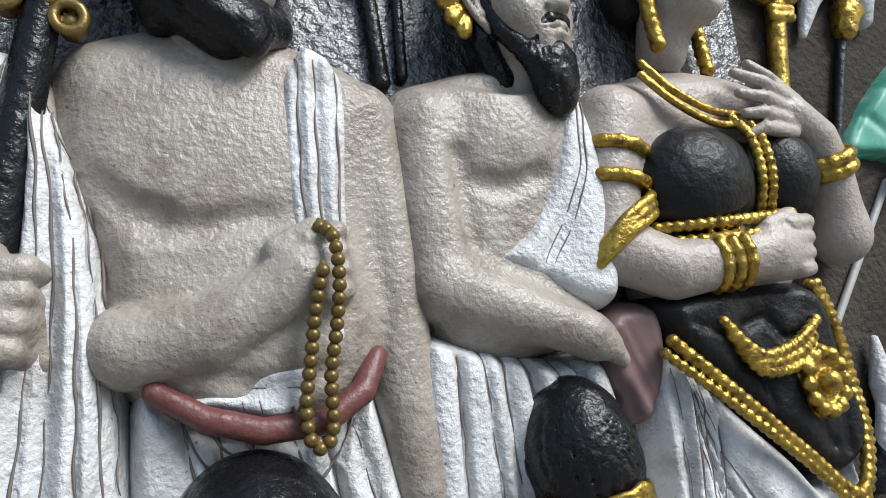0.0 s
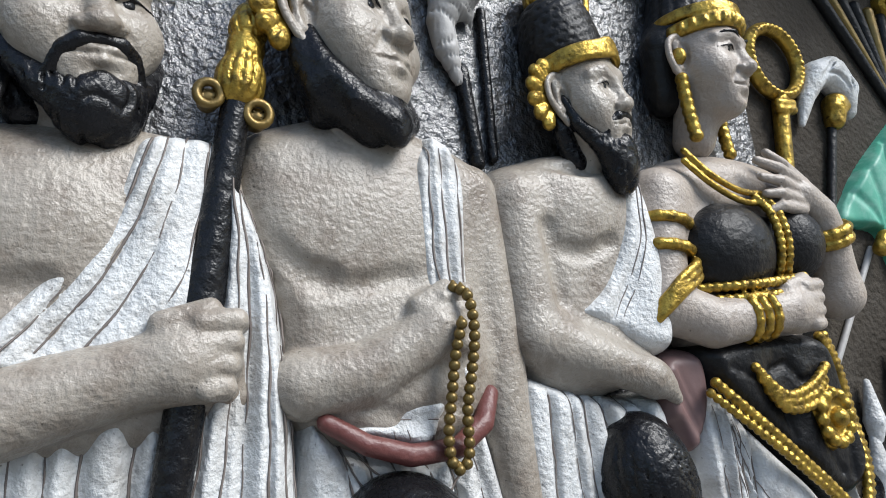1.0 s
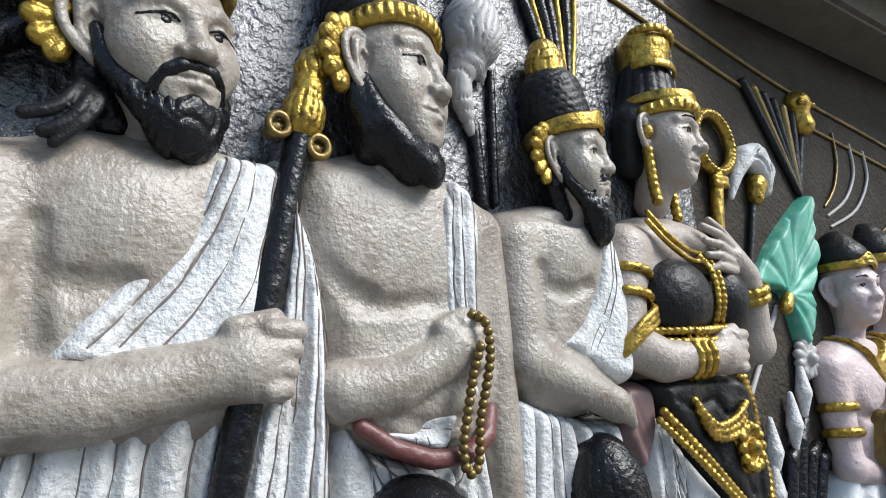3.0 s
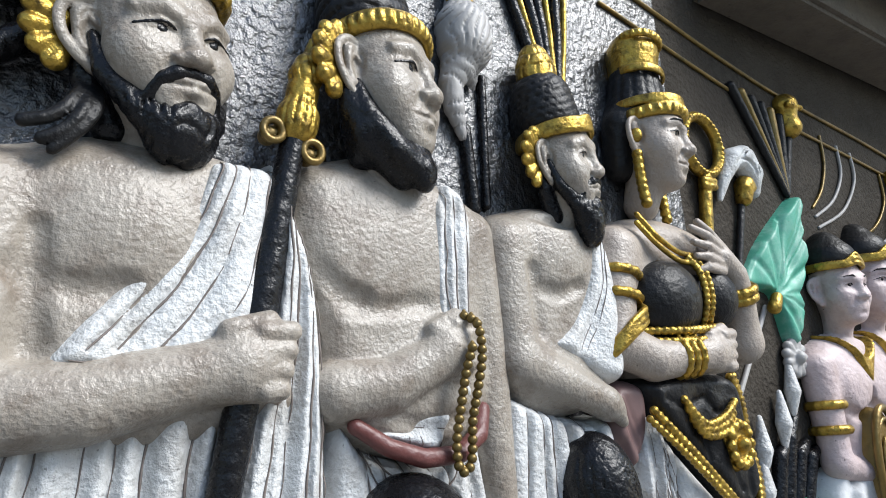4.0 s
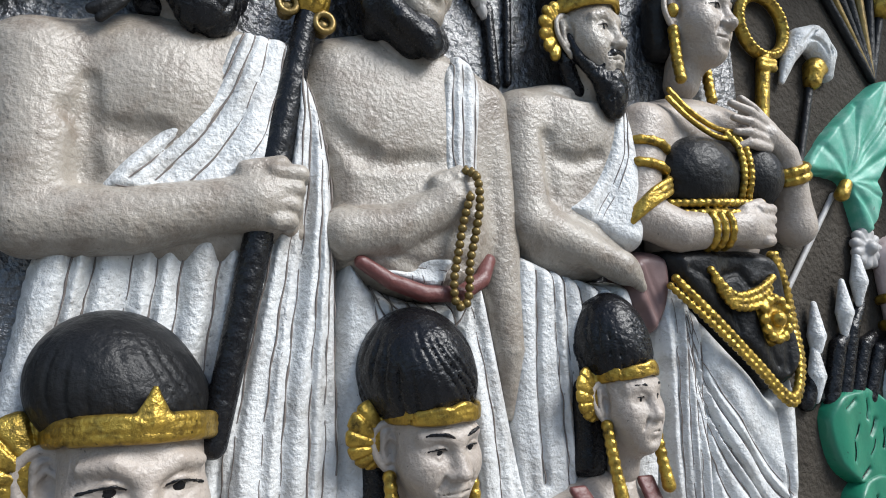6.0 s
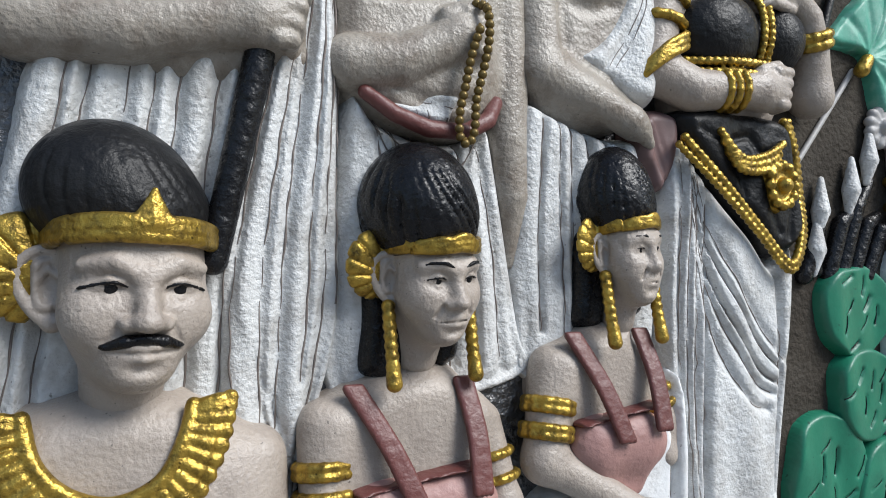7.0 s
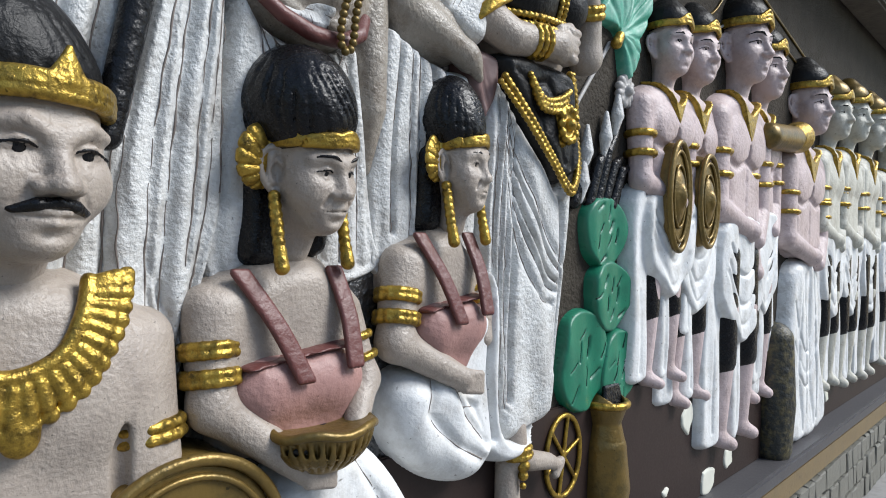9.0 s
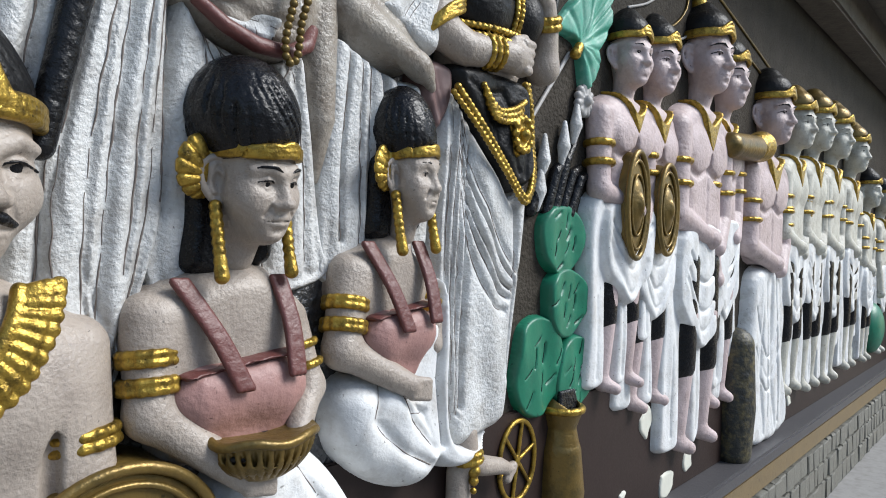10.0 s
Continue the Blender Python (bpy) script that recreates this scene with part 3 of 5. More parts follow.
def fist(s, c, ang, size=1.0, k=0.01, toward=1):
    """A closed hand at c, whose knuckles point along +x turned by ang degrees."""
    ca, sa = math.cos(radians(ang)), math.sin(radians(ang))

    def at(u, v, d):
        return (c[0] + size * (u * ca - v * sa) * toward, c[1] - size * d, c[2] + size * (u * sa + v * ca))
    s.ball(c, (0.052 * size, 0.036 * size, 0.050 * size), 0.02)
    for i in range(4):
        v = 0.036 - i * 0.024
        s.limb([(*at(0.010, v, 0.022), 0.0135 * size), (*at(0.046 - 0.006 * i, v, 0.018), 0.0140 * size), (*at(0.052 - 0.008 * i, v - 0.003, -0.012), 0.012 * size)], 0.004)
    s.limb([(*at(-0.03, 0.040, 0.012), 0.015 * size), (*at(0.02, 0.052, 0.012), 0.013 * size)], 0.008)


def chain(gold, pts, r, spacing):
    """Beads along a line."""
    p = spline(pts, 12, False)
    seg = np.r_[0, np.cumsum(np.linalg.norm(np.diff(p, axis=0), axis=1))]
    for d in np.arange(0, seg[-1], spacing):
        gold.ball([np.interp(d, seg, p[:, i]) for i in range(3)], r, 0.002)


def arm_band(gold, a, b, at, radius, r=0.008, count=2, gap=0.02):
    """Rings round a limb that runs from a to b."""
    a, b = Vector(a), Vector(b)
    ax = (b - a).normalized()
    u = ax.cross(Vector((0, 1, 0))).normalized()
    w = ax.cross(u)
    for j in range(count):
        c = a.lerp(b, at) + ax * gap * (j - (count - 1) / 2)
        pts = [c + radius * (math.cos(t) * u + math.sin(t) * w) for t in np.linspace(0, 2 * math.pi, 15)]
        for p, q in zip(pts[:-1], pts[1:]):
            gold.cap(p, q, r, r, 0.003)


FIG = "carved figures of the wall relief"


# ---------------------------------------------------------------- first king, with the staff
def first_king():
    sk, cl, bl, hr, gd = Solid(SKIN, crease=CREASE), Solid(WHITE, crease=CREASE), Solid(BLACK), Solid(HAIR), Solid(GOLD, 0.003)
    fc = Solid(SKIN, 0.0026)
    m = head_at((-0.714, -0.020, 2.505), 21.8, 0.911, 4.3, -6.1, 1.169, 0.88)
    # carved eyes without paint: black irises and lid lines stand in for recess shade
    ey = Solid(BLACK, 0.0022)
    face(fc, m, stern=0.004, eyes=ey, brows=False)
    beard(bl, m, 1.0, 0.004)
    ear_wing(gd, m)
    hr.at = m
    dome(hr, [(0.10, 0.088, 0.106, 0.10, 0.0)])
    head_band(gd, m, 0.094, (0.087, 0.106), 0.018, 0.006, 22, droop=0.014)
    head_band(gd, m, 0.116, (0.086, 0.104), 0.014, 0.006, 0, droop=0.010)
    hr.tube([(-0.800, -0.030, 2.44), (-0.812, -0.060, 2.400), (-0.834, -0.066, 2.372), (-0.862, -0.064, 2.362)], 0.0085)
    hr.tube([(-0.792, -0.030, 2.44), (-0.798, -0.064, 2.392), (-0.818, -0.068, 2.358), (-0.842, -0.066, 2.342)], 0.008)
    hr.tube([(-0.784, -0.030, 2.44), (-0.784, -0.060, 2.395), (-0.800, -0.066, 2.362), (-0.830, -0.064, 2.330)], 0.007)
    sk.pillow([(-0.985, 2.28), (-0.95, 2.335), (-0.86, 2.362), (-0.78, 2.385), (-0.66, 2.385), (-0.56, 2.36), (-0.50, 2.30), (-0.49, 2.1), (-0.52, 1.98), (-0.80, 1.98), (-0.86, 2.08)], 0.080, 0.07)
    sk.ball((-0.74, -0.015, 2.25), (0.085, 0.05, 0.075), 0.05)
    sk.limb([(-0.915, 0.0, 2.275, 0.068), (-0.905, -0.01, 2.15, 0.064), (-0.905, -0.015, 2.045, 0.058)], 0.03)
    sk.groove([(-0.86, 2.19), (-0.80, 2.165), (-0.74, 2.17)], -0.062, 0.006, 0.025)
    sk.limb([(-0.905, -0.020, 2.035, 0.055), (-0.78, -0.040, 2.036, 0.050), (-0.66, -0.052, 2.062, 0.042), (-0.61, -0.056, 2.070, 0.043)], 0.008)
    fist(sk, (-0.588, -0.058, 2.076), 2, 1.05)
    sk.cap((-0.840, -0.058, 2.235), (-0.838, -0.052, 2.105), 0.013, 0.020, 0.014, -1)
    # dark lines along the shawl's edges: outline paint with contact shade drawn in
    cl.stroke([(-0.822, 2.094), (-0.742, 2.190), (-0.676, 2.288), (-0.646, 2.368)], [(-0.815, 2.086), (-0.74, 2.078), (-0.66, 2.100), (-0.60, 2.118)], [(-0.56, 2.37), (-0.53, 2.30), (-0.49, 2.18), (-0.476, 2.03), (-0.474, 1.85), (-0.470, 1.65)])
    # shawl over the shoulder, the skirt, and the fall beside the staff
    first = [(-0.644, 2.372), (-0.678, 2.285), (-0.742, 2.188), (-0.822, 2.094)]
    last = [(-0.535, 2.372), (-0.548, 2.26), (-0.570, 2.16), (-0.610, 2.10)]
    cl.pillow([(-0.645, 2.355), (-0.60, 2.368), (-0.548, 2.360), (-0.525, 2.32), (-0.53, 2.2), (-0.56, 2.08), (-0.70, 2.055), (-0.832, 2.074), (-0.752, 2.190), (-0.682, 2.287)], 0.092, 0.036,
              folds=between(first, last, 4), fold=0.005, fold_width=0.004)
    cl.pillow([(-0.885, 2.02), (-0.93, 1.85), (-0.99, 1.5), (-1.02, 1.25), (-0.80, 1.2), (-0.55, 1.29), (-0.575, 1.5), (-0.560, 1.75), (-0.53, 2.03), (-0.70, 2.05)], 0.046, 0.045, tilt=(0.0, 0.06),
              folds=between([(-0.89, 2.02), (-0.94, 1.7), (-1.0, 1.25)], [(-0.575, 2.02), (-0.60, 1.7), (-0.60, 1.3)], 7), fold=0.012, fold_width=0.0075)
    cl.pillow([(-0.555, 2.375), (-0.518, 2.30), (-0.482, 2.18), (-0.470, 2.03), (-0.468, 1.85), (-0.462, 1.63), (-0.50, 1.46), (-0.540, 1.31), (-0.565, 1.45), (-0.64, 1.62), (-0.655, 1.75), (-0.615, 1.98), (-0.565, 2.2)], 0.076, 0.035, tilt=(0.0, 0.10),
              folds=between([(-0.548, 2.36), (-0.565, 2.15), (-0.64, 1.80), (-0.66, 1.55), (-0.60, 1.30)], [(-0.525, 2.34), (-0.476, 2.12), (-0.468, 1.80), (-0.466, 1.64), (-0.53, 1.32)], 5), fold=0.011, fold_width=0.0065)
    return build("carved_king", [ey, fc, sk, cl, bl, hr, gd], label="painted relief king with black beard, gold band and white shawl", category="statue", group=FIG)


# ---------------------------------------------------------------- second king, with the string of beads
def second_king():
    sk, cl, bl, hr, gd, rd = Solid(SKIN, crease=CREASE), Solid(WHITE, crease=CREASE), Solid(BLACK), Solid(HAIR), Solid(GOLD, 0.003), Solid(RED)
    fc = Solid(SKIN, 0.0026)
    m = head_at((-0.355, -0.020, 2.528), 32.9, 1.031, -3.3, 1.1, 1.04, 0.78)
    # black in the eyes draws the shade under the unpainted carved lids
    ey = Solid(BLACK, 0.0022)
    face(fc, m, stern=0.006, eyes=ey, brows=False)
    beard(bl, m, 0.0, 0.004)
    ear_wing(gd, m)
    hr.at = m
    dome(hr, [(0.115, 0.096, 0.102, 0.078, -0.004), (0.170, 0.086, 0.092, 0.085, -0.010), (0.225, 0.070, 0.076, 0.075, -0.014)], 0.03)
    wound(hr, 0.085, 0.31, 0.021, 0.005, 0.016)
    head_band(gd, m, 0.080, (0.088, 0.107), 0.015, 0.0, 30, droop=0.012)
    sk.pillow([(-0.535, 2.30), (-0.515, 2.375), (-0.44, 2.405), (-0.35, 2.425), (-0.26, 2.395), (-0.185, 2.355), (-0.165, 2.28), (-0.175, 2.12), (-0.185, 2.0), (-0.25, 1.93), (-0.38, 1.935), (-0.475, 1.99), (-0.50, 2.14)], 0.082, 0.065)
    sk.ball((-0.38, -0.01, 2.25), (0.13, 0.045, 0.10), 0.05)
    sk.ball((-0.30, -0.018, 2.04), (0.09, 0.040, 0.09), 0.05)
    sk.limb([(-0.185, 0.0, 2.295, 0.050), (-0.165, 0.0, 2.13, 0.042), (-0.160, 0.0, 1.94, 0.040), (-0.150, 0.004, 1.84, 0.034), (-0.142, 0.024, 1.72, 0.012)], 0.03)
    sk.groove([(-0.50, 2.165), (-0.44, 2.150), (-0.37, 2.155), (-0.31, 2.165)], -0.062, 0.004, 0.022)
    sk.groove([(-0.50, 2.215), (-0.455, 2.175), (-0.42, 2.165)], -0.062, 0.006, 0.025)
    sk.groove([(-0.40, 2.005), (-0.33, 1.975), (-0.25, 1.985)], -0.066, 0.005, 0.02)
    sk.limb([(-0.458, -0.030, 2.034, 0.046), (-0.38, -0.047, 2.040, 0.042), (-0.315, -0.058, 2.070, 0.037), (-0.285, -0.062, 2.088, 0.036)], 0.006)
    fist(sk, (-0.272, -0.060, 2.094), 16, 0.90)
    cl.pillow([(-0.290, 2.340), (-0.255, 2.382), (-0.212, 2.360), (-0.196, 2.30), (-0.208, 2.18), (-0.215, 2.06), (-0.235, 1.97), (-0.285, 2.06), (-0.302, 2.2), (-0.300, 2.29)], 0.094, 0.030,
              folds=between([(-0.285, 2.37), (-0.295, 2.2), (-0.275, 2.05)], [(-0.20, 2.36), (-0.206, 2.2), (-0.228, 2.03)], 3), fold=0.0055, fold_width=0.005)
    cl.pillow([(-0.425, 1.972), (-0.36, 1.945), (-0.30, 1.935), (-0.26, 2.0), (-0.285, 2.03), (-0.34, 2.0)], 0.092, 0.02, folds=between([(-0.42, 1.965), (-0.28, 1.945)], [(-0.36, 2.01), (-0.27, 2.02)], 2), fold=0.005)
    cl.stroke([(-0.288, 2.345), (-0.297, 2.29), (-0.299, 2.2), (-0.284, 2.07)], [(-0.20, 2.37), (-0.20, 2.30), (-0.21, 2.18), (-0.218, 2.06)])
    rd.limb([(-0.437, -0.048, 1.985, 0.012), (-0.39, -0.058, 1.952, 0.0135), (-0.335, -0.064, 1.932, 0.0145), (-0.27, -0.064, 1.932, 0.014), (-0.225, -0.055, 1.958, 0.015), (-0.200, -0.035, 1.995, 0.013)], 0.006)
    left = [(-0.452, 1.985), (-0.462, 1.80), (-0.472, 1.60)]
    cl.pillow([(-0.462, 1.99), (-0.40, 1.952), (-0.32, 1.925), (-0.24, 1.935), (-0.20, 1.965), (-0.165, 1.80), (-0.125, 1.60), (-0.11, 1.52), (-0.28, 1.48), (-0.47, 1.5), (-0.472, 1.75)], 0.048, 0.040, tilt=(0.0, 0.12),
              folds=between([(-0.445, 1.98), (-0.43, 1.80), (-0.455, 1.55)], [(-0.215, 1.96), (-0.17, 1.75), (-0.13, 1.53)], 7) +
              [np.array([(-0.42, 1.962), (-0.39, 1.90), (-0.33, 1.86), (-0.28, 1.85)]), np.array([(-0.40, 1.95), (-0.36, 1.905), (-0.30, 1.885)]), np.array([(-0.22, 1.95), (-0.25, 1.89), (-0.29, 1.85)])],
              fold=0.011, fold_width=0.0065)
    return build("carved_king", [ey, fc, sk, cl, bl, hr, gd, rd], label="painted relief king with striped cap, red belt and white skirt", category="statue", group=FIG)


# ---------------------------------------------------------------- third man, with the tall cap
def third_man():
    sk, cl, bl, hr, gd = Solid(SKIN), Solid(WHITE, crease=CREASE), Solid(BLACK), Solid(HAIR), Solid(GOLD, 0.003)
    fc = Solid(SKIN, 0.0026)
    m = head_at((0.052, -0.020, 2.457), 24.8, 0.823, -1.5, -5.8, 0.978, 0.80)
    # shade of the carved eye sockets, drawn as black irises and lid lines
    ey = Solid(BLACK, 0.0022)
    face(fc, m, stern=0.010, eyes=ey, brows=False, iris=True)
    beard(bl, m, 1.0, 0.02)
    ear_wing(gd, m, size=1.12)
    hr.at = m
    dome(hr, [(0.115, 0.094, 0.108, 0.075, 0.0), (0.165, 0.084, 0.094, 0.072, -0.004), (0.195, 0.072, 0.080, 0.05, -0.006)], 0.03)
    wound(hr, 0.085, 0.26, 0.019, 0.005, 0.020)
    head_band(gd, m, 0.074, (0.091, 0.113), 0.017, 0.010, 0, droop=0.010)
    gd.at = m
    gd.limb([(-0.006, 0.02, 0.215, 0.064), (-0.008, 0.02, 0.255, 0.062), (-0.008, 0.02, 0.280, 0.050)], 0.008, local=True)
    scaled(gd, 0.19, 0.34, 0.034, 9, 0.005)
    sk.pillow([(-0.150, 2.27), (-0.135, 2.335), (-0.07, 2.362), (0.0, 2.375), (0.08, 2.362), (0.135, 2.335), (0.15, 2.2), (0.14, 2.03), (0.05, 1.97), (-0.10, 1.99), (-0.135, 2.12)], 0.070, 0.06)
    sk.ball((0.01, -0.01, 2.27), (0.07, 0.045, 0.07), 0.05)
    sk.limb([(-0.108, 0.0, 2.285, 0.047), (-0.108, -0.008, 2.17, 0.043), (-0.100, -0.015, 2.070, 0.042)], 0.03)
    sk.limb([(-0.100, -0.015, 2.070, 0.042), (-0.02, -0.03, 2.035, 0.038), (0.060, -0.04, 2.000, 0.031), (0.09, -0.04, 1.985, 0.028)], 0.02)
    sk.limb([(0.085, -0.042, 1.992, 0.026), (0.115, -0.04, 1.972, 0.018), (0.135, -0.035, 1.952, 0.011)], 0.02)
    sk.cap((-0.070, -0.050, 2.235), (-0.060, -0.046, 2.12), 0.012, 0.010, 0.016, -1)
    sk.groove([(-0.05, 2.20), (0.0, 2.19), (0.05, 2.21)], -0.052, 0.005, 0.022)
    sk.groove([(-0.06, 2.35), (0.01, 2.33), (0.06, 2.345)], -0.045, 0.004, 0.02)
    cl.pillow([(0.098, 2.345), (0.140, 2.325), (0.160, 2.2), (0.155, 2.04), (0.09, 2.02), (0.02, 2.06), (-0.045, 2.10), (0.015, 2.15), (0.062, 2.23), (0.085, 2.30)], 0.085, 0.035,
              folds=between([(0.10, 2.33), (0.075, 2.22), (-0.02, 2.11)], [(0.14, 2.31), (0.13, 2.17), (0.09, 2.04)], 2), fold=0.006)
    cl.pillow([(-0.145, 2.005), (-0.06, 1.995), (0.05, 1.965), (0.125, 1.955), (0.165, 1.80), (0.18, 1.58), (0.12, 1.5), (-0.10, 1.5), (-0.13, 1.62), (-0.150, 1.82)], 0.044, 0.040, tilt=(0.0, 0.10),
              folds=between([(-0.14, 2.0), (-0.135, 1.80), (-0.11, 1.52)], [(0.118, 1.96), (0.145, 1.8), (0.16, 1.52)], 6), fold=0.012, fold_width=0.006)
    return build("carved_attendant", [ey, fc, sk, cl, bl, hr, gd], label="painted relief man in a tall gold-topped cap and white skirt", category="statue", group=FIG)


# ---------------------------------------------------------------- the queen
def queen():
    sk, cl, dk, gd, pl = Solid(SKIN_FAIR), Solid(WHITE, crease=CREASE), Solid(HAIR), Solid(GOLD, 0.003), Solid(PLUM)
    ey = Solid(BLACK, 0.0025)
    fc = Solid(SKIN_FAIR, 0.0026)
    m = head_at((0.338, -0.020, 2.551), 22.2, 0.846, 2.9, 2.5, 1.004, 0.961)
    face(fc, m, eyes=ey)
    gd.at = m
    dk.at = m
    dome(dk, [(0.09, 0.088, 0.104, 0.075, 0.0)], 0.01)
    dk.limb([(-0.06, 0.05, 0.05, 0.05), (-0.05, 0.06, -0.06, 0.045)], 0.02, local=True)
    head_band(gd, m, 0.070, (0.087, 0.110), 0.015, 0.004, 24, droop=0.014)
    head_band(gd, m, 0.100, (0.088, 0.108), 0.012, 0.0, 0, droop=0.006)
    # dark fluted crown with a scrolled gold drum on top
    dk.limb([(0, 0.02, 0.12, 0.086), (0, 0.02, 0.16, 0.080), (0, 0.02, 0.20, 0.072)], 0.01, local=True)
    for i in range(11):
        a = radians(-125 + 25 * i)
        dk.cap((0.090 * math.sin(a), 0.02 - 0.092 * math.cos(a), 0.115), (0.074 * math.sin(a), 0.02 - 0.074 * math.cos(a), 0.20), 0.005, 0.004, 0.006, -1, local=True)
    gd.limb([(0, 0.02, 0.225, 0.070), (0, 0.02, 0.275, 0.076)], 0.01, local=True)
    for j in range(2):
        for i in range(9):
            a = radians(-120 + 30 * i + 15 * j)
            z = 0.222 + j * 0.052
            ring = [(0.077 * math.sin(a + 0.16 * math.cos(t)), 0.02 - 0.077 * math.cos(a + 0.16 * math.cos(t)), z + 0.014 * math.sin(t)) for t in np.linspace(0.4, 5.6, 7)]
            gd.tube(ring, 0.0028, 0.002, 2, local=True, sign=-1)
    head_band(gd, m, 0.202, (0.073, 0.062), 0.010)
    head_band(gd, m, 0.305, (0.074, 0.060), 0.010, 0.0, 20)
    for x in (-1, 1):
        p = m @ Vector((x * 0.092, -0.005, -0.05))
        chain(gd, [tuple(p), (p.x + 0.003, p.y, p.z - 0.07), (p.x + 0.006, p.y - 0.005, p.z - 0.125)], 0.0125, 0.016)
        gd.ball((x * 0.098, -0.004, 0.0), (0.014, 0.02, 0.022), 0.003, local=True)
    sk.pillow([(0.150, 2.27), (0.160, 2.335), (0.24, 2.372), (0.33, 2.39), (0.45, 2.378), (0.545, 2.335), (0.575, 2.25), (0.52, 2.16), (0.49, 2.02), (0.35, 1.985), (0.215, 2.02), (0.21, 2.14)], 0.075, 0.065)
    # corset, breasts and the gold cords
    dk.pillow([(0.205, 2.125), (0.225, 2.20), (0.31, 2.275), (0.365, 2.285), (0.43, 2.27), (0.50, 2.25), (0.535, 2.17), (0.50, 2.11), (0.36, 2.105)], 0.088, 0.05)
    dk.ball((0.304, -0.038, 2.192), (0.096, 0.066, 0.085), 0.03)
    dk.ball((0.468, -0.045, 2.20), (0.062, 0.052, 0.068), 0.02)
    for dz in (0.0, 0.022):
        chain(gd, [(0.218, -0.045, 2.125 - dz), (0.30, -0.085, 2.122 - dz), (0.38, -0.085, 2.126 - dz), (0.44, -0.075, 2.132 - dz)], 0.0095, 0.0145)
    for dx in (-0.010, 0.010):
        chain(gd, [(0.405 + dx, -0.062, 2.135), (0.402 + dx, -0.082, 2.19), (0.398 + dx, -0.078, 2.25), (0.380 + dx, -0.06, 2.29)], 0.0085, 0.013)
    for off in (0.0, 0.019):
        gd.tube([(0.235 - off * 0.2, -0.052, 2.372 - off), (0.275, -0.064, 2.325 - off), (0.335, -0.066, 2.295 - off), (0.395, -0.06, 2.292 - off)], 0.006)
    # bent arm across the waist
    a, b = (0.190, -0.01, 2.300), (0.150, -0.025, 2.105)
    sk.limb([(*a, 0.050), (0.165, -0.018, 2.20, 0.049), (*b, 0.045)], 0.03)
    sk.limb([(*b, 0.045), (0.23, -0.05, 2.065, 0.043), (0.32, -0.07, 2.070, 0.036), (0.37, -0.075, 2.075, 0.038)], 0.02)
    fist(sk, (0.405, -0.075, 2.078), 4, 0.92)
    arm_band(gd, a, b, 0.30, 0.052, 0.010, 1)
    arm_band(gd, a, b, 0.55, 0.052, 0.010, 1)
    for off in (0.0, 0.012, 0.024):
        gd.tube([(0.098 + off * 0.3, -0.03, 2.060 + off), (0.112 + off * 0.3, -0.066, 2.085 + off), (0.150, -0.078, 2.115 + off), (0.195, -0.072, 2.140 + off), (0.214, -0.045, 2.150 + off)], 0.0075)
    arm_band(gd, (0.22, -0.05, 2.065), (0.36, -0.075, 2.072), 0.62, 0.038, 0.0078, 3, 0.019)
    # the hand laid on the breast
    sk.limb([(0.555, 0.0, 2.30, 0.046), (0.615, -0.005, 2.13, 0.045), (0.600, -0.02, 2.10, 0.044)], 0.03)
    sk.limb([(0.600, -0.02, 2.10, 0.044), (0.575, -0.045, 2.20, 0.035), (0.545, -0.06, 2.255, 0.030), (0.49, -0.068, 2.29, 0.028)], 0.02)
    for i in range(4):
        sk.limb([(0.49 - 0.004 * i, -0.075, 2.305 - 0.016 * i, 0.012), (0.43 - 0.004 * i, -0.082, 2.335 - 0.024 * i, 0.0105), (0.385 + 0.004 * i, -0.074, 2.352 - 0.032 * i, 0.008)], 0.004)
    sk.limb([(0.50, -0.07, 2.31, 0.013), (0.455, -0.07, 2.35, 0.010), (0.425, -0.065, 2.372, 0.008)], 0.006)
    arm_band(gd, (0.585, -0.035, 2.17), (0.555, -0.055, 2.25), 0.55, 0.037, 0.011, 2, 0.020)
    # hips: plum cloth knot, dark apron, gold border and pendant, white skirt
    pl.pillow([(0.105, 1.985), (0.15, 2.03), (0.215, 2.02), (0.22, 1.95), (0.19, 1.87), (0.15, 1.86), (0.135, 1.90), (0.115, 1.92)], 0.07, 0.03, folds=between([(0.12, 1.97), (0.17, 1.88)], [(0.16, 2.02), (0.2, 1.90)], 2), fold=0.006)
    dk.pillow([(0.205, 2.03), (0.34, 2.045), (0.48, 2.03), (0.525, 1.93), (0.545, 1.80), (0.475, 1.735), (0.40, 1.78), (0.30, 1.875), (0.215, 1.96)], 0.092, 0.035,
              folds=[np.array([(0.24, 1.99), (0.30, 1.965), (0.34, 1.93), (0.36, 1.86)]), np.array([(0.33, 1.975), (0.375, 1.985), (0.40, 1.95), (0.44, 1.955)]), np.array([(0.40, 1.93), (0.42, 1.85), (0.46, 1.79)]), np.array([(0.47, 1.90), (0.49, 1.84), (0.485, 1.78)])], fold=0.009)
    for off, r in ((0.0, 0.0095), (0.015, 0.008)):
        chain(gd, [(0.205 - off, -0.055, 1.968 - off), (0.29 - off * 0.5, -0.068, 1.885 - off), (0.38, -0.07, 1.80 - off), (0.470, -0.068, 1.725 - off), (0.525 + off * 0.6, -0.05, 1.79 - off * 0.4),
                   (0.540 + off * 0.7, -0.03, 1.88), (0.510 + off * 0.6, -0.045, 1.97), (0.47 + off, -0.055, 2.03)], r, 0.0145)
